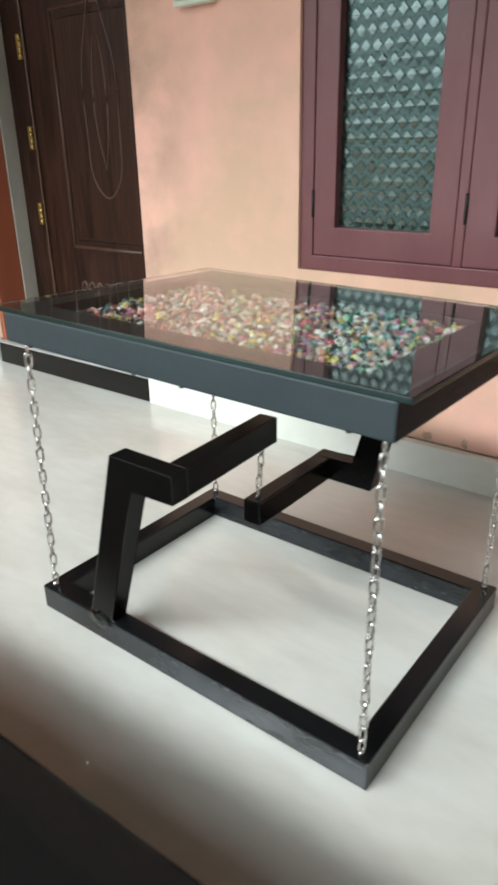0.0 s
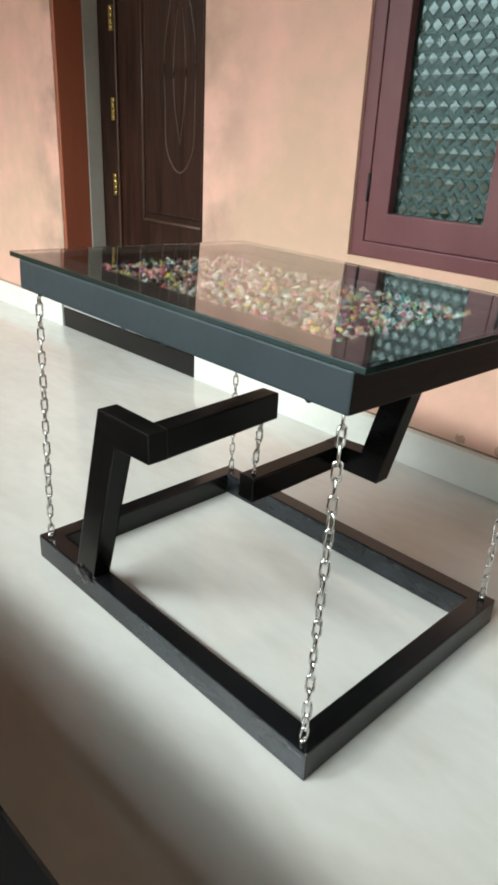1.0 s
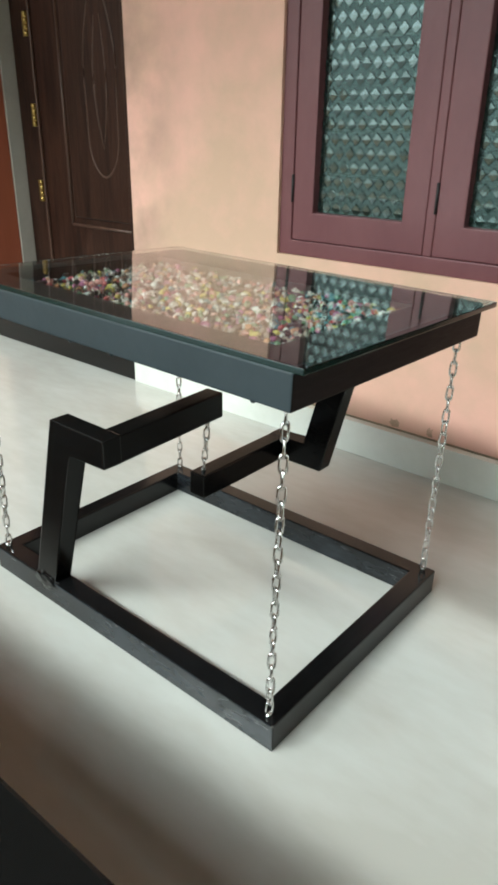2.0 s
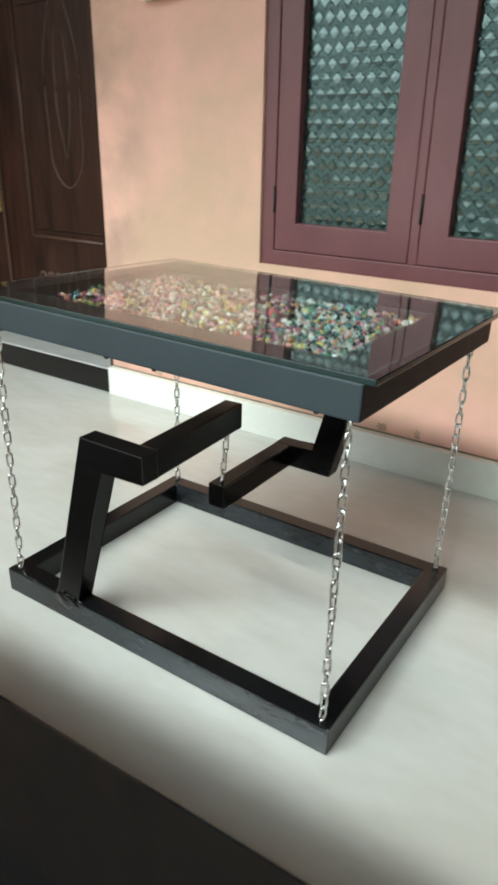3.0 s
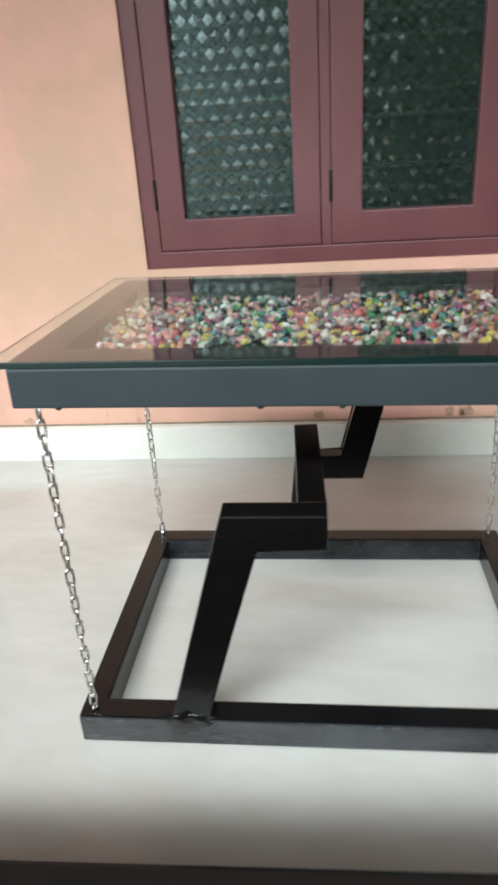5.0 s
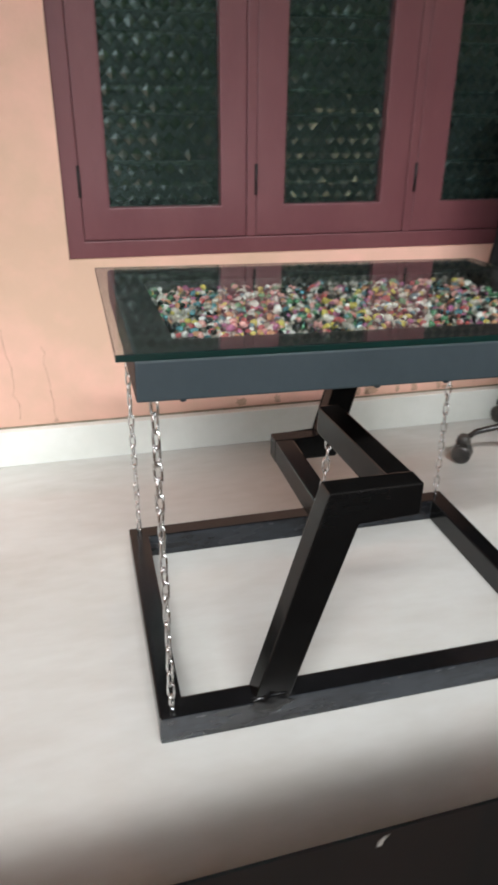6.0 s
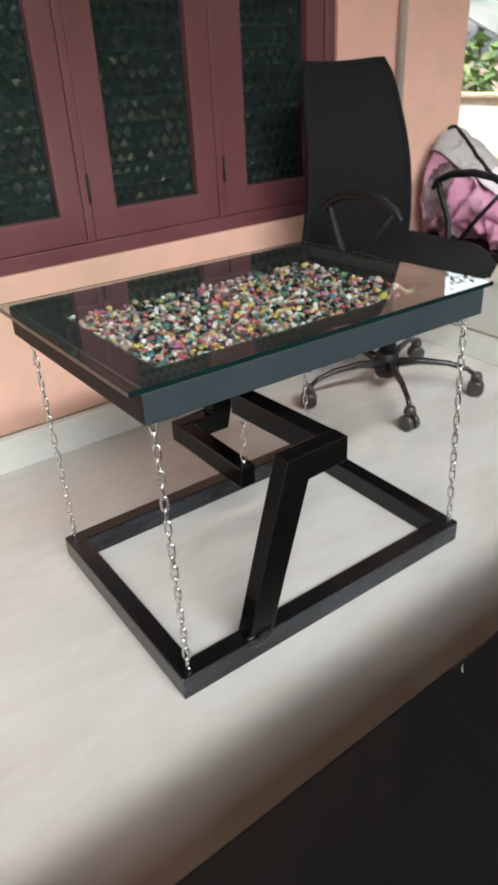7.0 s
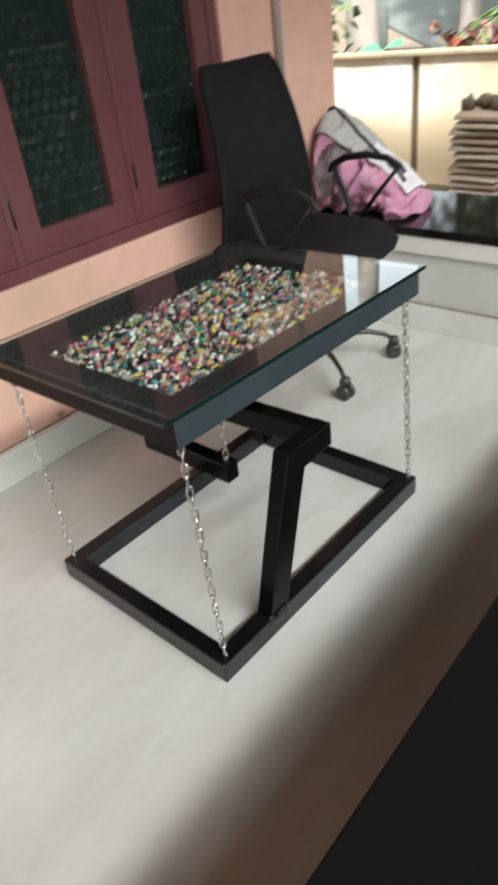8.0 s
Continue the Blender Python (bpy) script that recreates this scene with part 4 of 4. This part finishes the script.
def tree(x, y, h, r, spread, seed, size=0.19, count=3000, low=3):
    rnd = random.Random(seed)
    tr = thing("tree", "garden tree, seen or added, with pale trunk and loose green crown", "tree", (x, y, GZ), group="garden trees")
    tb = bmesh.new()
    lean = (rnd.uniform(-0.3, 0.3), rnd.uniform(-0.3, 0.3))
    pts = [(lean[0] * (k / 6) ** 2 + rnd.uniform(-0.04, 0.04), lean[1] * (k / 6) ** 2 + rnd.uniform(-0.04, 0.04), h * 0.75 * k / 6) for k in range(7)]
    rod(tb, pts, [r * (1.25 - 0.75 * k / 6) for k in range(7)], 12)
    tips = []
    for k in range(9):
        s = Vector(pts[low + k % (7 - low)])
        a = rnd.uniform(0, 6.28)
        e = s + Vector((math.cos(a) * spread * rnd.uniform(0.5, 1), math.sin(a) * spread * rnd.uniform(0.5, 1), h * rnd.uniform(0.12, 0.35)))
        mid = (s + e) / 2 + Vector((0, 0, 0.1))
        rod(tb, [s, mid, e], [r * 0.4, r * 0.25, r * 0.08], 8)
        tips += [mid, e]
    part("trunk", tb, M["bark"], tr, smooth=60)
    lb = bmesh.new()
    for t in tips:
        leaves(lb, t, (spread * 0.28, spread * 0.28, spread * 0.2), count // len(tips), size, rnd)
    part("crown", lb, M["leaf"], tr, smooth=0)
    return tr


# trees far out at -y are added unseen, to block sky and darken reflections
for spec in ((7.6, 6.6, 9.4, 0.16, 1.8, 1), (8.2, 1.9, 6.0, 0.15, 1.7, 2), (7.9, -0.3, 6.0, 0.14, 1.9, 3), (7.0, 2.98, 4.6, 0.10, 1.0, 41), (6.6, 4.0, 9.5, 0.15, 1.7, 44), (7.1, 1.0, 4.4, 0.11, 1.2, 42), (7.2, -1.6, 4.8, 0.12, 1.4, 43), (12.5, 1.2, 5.5, 0.18, 1.8, 4), (7.8, -2.8, 7.0, 0.15, 1.9, 5),
             (11.5, 10.6, 5.5, 0.16, 1.9, 6), (2.2, -8.6, 5.2, 0.15, 1.9, 10), (4.6, -7.6, 4.8, 0.15, 1.7, 12), (3.0, -4.4, 4.4, 0.14, 1.4, 13), (4.9, -3.2, 4.2, 0.13, 1.3, 14), (0.9, -6.4, 4.6, 0.14, 1.4, 15)):
    tree(*spec, low=5 if spec[2] > 6 else 3, count=1500 if 6.9 < spec[0] < 8.3 and spec[1] > -2 else 3000)
# two more added out of view, blocking sky in front
for spec in ((-6.2, -6.4, 7.6, 0.15, 1.8, 54), (-0.4, -10.0, 8.4, 0.16, 1.8, 57)):
    tree(*spec, size=0.24, count=1700, low=4)
# tall trees added in the east to cut the sky's fill
for spec in ((9.4, 3.6, 8.0, 0.16, 2.4, 61), (9.3, 0.9, 7.6, 0.15, 2.4, 62), (9.6, -2.2, 8.0, 0.16, 2.4, 63)):
    tree(*spec, size=0.24, count=2400, low=5)

rnd = random.Random(21)
# last seven are an added unseen hedge, darkening pane reflections and fill
for k, (bx, by, bh) in enumerate(((5.75, 4.15, 1.2), (6.05, 1.6, 0.9), (6.25, 0.6, 1.1), (6.15, -1.4, 1.0), (6.35, 4.6, 1.3), (0.9, -5.6, 1.6), (1.5, -5.2, 2.1), (2.2, -4.7, 2.3), (2.9, -4.3, 2.4), (3.6, -3.8, 2.3), (4.3, -3.3, 2.4), (4.6, -2.5, 2.1))):
    bush = bmesh.new()
    for j in range(7):
        leaves(bush, (rnd.uniform(-0.25, 0.25), rnd.uniform(-0.35, 0.35), bh * rnd.uniform(0.25, 1.0)), (0.16, 0.18, 0.16), (24 if by > 2.5 else 45) if by > -2 else 210, 0.17, rnd, 1.3)
    stem = bmesh.new()
    for j in range(4):
        rod(stem, [(0, 0, 0), (rnd.uniform(-0.2, 0.2), rnd.uniform(-0.25, 0.25), bh * 0.9)], [0.014, 0.006], 6)
    sh = thing("shrub", "leafy green garden shrub, behind the wall or added out of view", "shrub", (bx, by, GZ), group="garden shrubs")
    part("stems", stem, M["bark"], sh)
    part("foliage", bush, M["leaf"], sh, smooth=0)

# broad leaves over the coping and a red-leaved shrub
plant = thing("broad_leaf_plant", "plant with broad waxy green leaves by the wall", "plant", (5.42, 3.02, GZ))
stalk = bmesh.new()
rod(stalk, [(0, 0, 0), (0.01, 0.0, 0.5), (0.0, 0.0, 0.97)], [0.016, 0.013, 0.008], 8)
part("stalk", stalk, M["leaf"], plant)
for k, (dy_, rise, size_) in enumerate(((-0.22, 0.06, 0.30), (0.18, 0.02, 0.24), (0.10, -0.18, 0.26), (-0.12, -0.22, 0.26), (0.0, -0.10, 0.20))):
    lf = bmesh.new()
    tip = Vector((-0.05 * (k % 2), dy_, rise))
    rows_ = []
    for i in range(9):
        f = i / 8
        c_ = tip * f + Vector((0, 0, 0.05 * math.sin(math.pi * f)))
        wd = 0.26 * size_ * math.sin(math.pi * min(1.0, f * 0.92 + 0.04)) ** 0.8
        rows_.append([lf.verts.new(c_ + Vector((wd, 0, 0.02))), lf.verts.new(c_), lf.verts.new(c_ + Vector((-wd, 0, -0.45 * wd)))])
    for i in range(8):
        for q in range(2):
            lf.faces.new((rows_[i][q], rows_[i][q + 1], rows_[i + 1][q + 1], rows_[i + 1][q]))
    part("leaf", lf, M["big_leaf"], plant, at=pose(0, 0, 0.96), smooth=60)
croton = bmesh.new()
for j in range(8):
    leaves(croton, (rnd.uniform(-0.2, 0.2), rnd.uniform(-0.2, 0.2), rnd.uniform(0.5, 1.0)), (0.10, 0.10, 0.10), 30, 0.14, rnd, 1.6)
stem = bmesh.new()
for j in range(4):
    rod(stem, [(0, 0, 0), (rnd.uniform(-0.2, 0.2), rnd.uniform(-0.2, 0.2), 0.9)], [0.014, 0.006], 6)
sh = thing("shrub", "red-leaved garden shrub behind the wall", "shrub", (6.5, 2.55, GZ), group="garden shrubs")
part("stems", stem, M["bark"], sh)
part("foliage", croton, M["red_leaf"], sh, smooth=0)


def palm(x, y, h, seed):
    rnd = random.Random(seed)
    pl = thing("palm", "young palm with drooping fronds", "palm", (x, y, GZ), group="garden palms")
    tb = bmesh.new()
    rod(tb, [(0, 0, 0), (0.03, 0.02, h * 0.5), (0.0, 0.05, h)], [0.11, 0.09, 0.07], 12)
    part("trunk", tb, M["bark"], pl, smooth=60)
    for k in range(9):
        a = 6.283 * k / 9 + rnd.uniform(-0.2, 0.2)
        d = Vector((math.cos(a), math.sin(a), 0))
        fb = bmesh.new()
        pts = [Vector((0, 0.05, h)) + d * (1.3 * t) + Vector((0, 0, 0.65 * t - 1.25 * t * t)) for t in [i / 9 for i in range(10)]]
        rod(fb, pts, [0.012 * (1 - 0.08 * i) for i in range(10)], 5)
        sd = Vector((-d.y, d.x, 0))
        for i in range(1, 10):
            for s in (-1, 1):
                q = pts[i]
                tip = q + sd * s * 0.34 * (1 - 0.05 * i) + d * 0.14 + Vector((0, 0, -0.12))
                fb.faces.new([fb.verts.new(q), fb.verts.new(q * 0.6 + tip * 0.4 + d * 0.025), fb.verts.new(tip), fb.verts.new(q * 0.6 + tip * 0.4 - d * 0.025)])
        part("frond", fb, M["leaf"], pl, smooth=0)


palm(6.9, 1.95, 1.15, 31)
palm(7.3, 0.2, 1.3, 33)
shed = thing("shed", "grey sheet-roofed lean-to behind the compound wall", "shed", (7.3, 3.1, GZ))
rb = bmesh.new()
prism(rb, [(0.15, 0.75), (2.2, 1.78), (2.2, 1.81), (0.15, 0.78)], "x", 0.0, 1.5)
part("roof_sheet", rb, M["sheet"], shed, at=pose(0, 0, 0, 0, -14, 0))
# dark panel standing in for the shade beneath the roof sheet
part("back_panel", boxes(((0.9, 0.1, 0.0), (0.94, 2.1, 0.75))), M["shade_dark"], shed)
for px_, py_, top_ in ((-0.70, 0.615, 2.3), (0.03, 2.1, 1.74), (0.03, 0.25, 0.80)):
    pb = bmesh.new()
    rod(pb, [(px_, py_, 0), (px_, py_, top_)], 0.045, 10)
    part("post", pb, M["sheet"], shed)
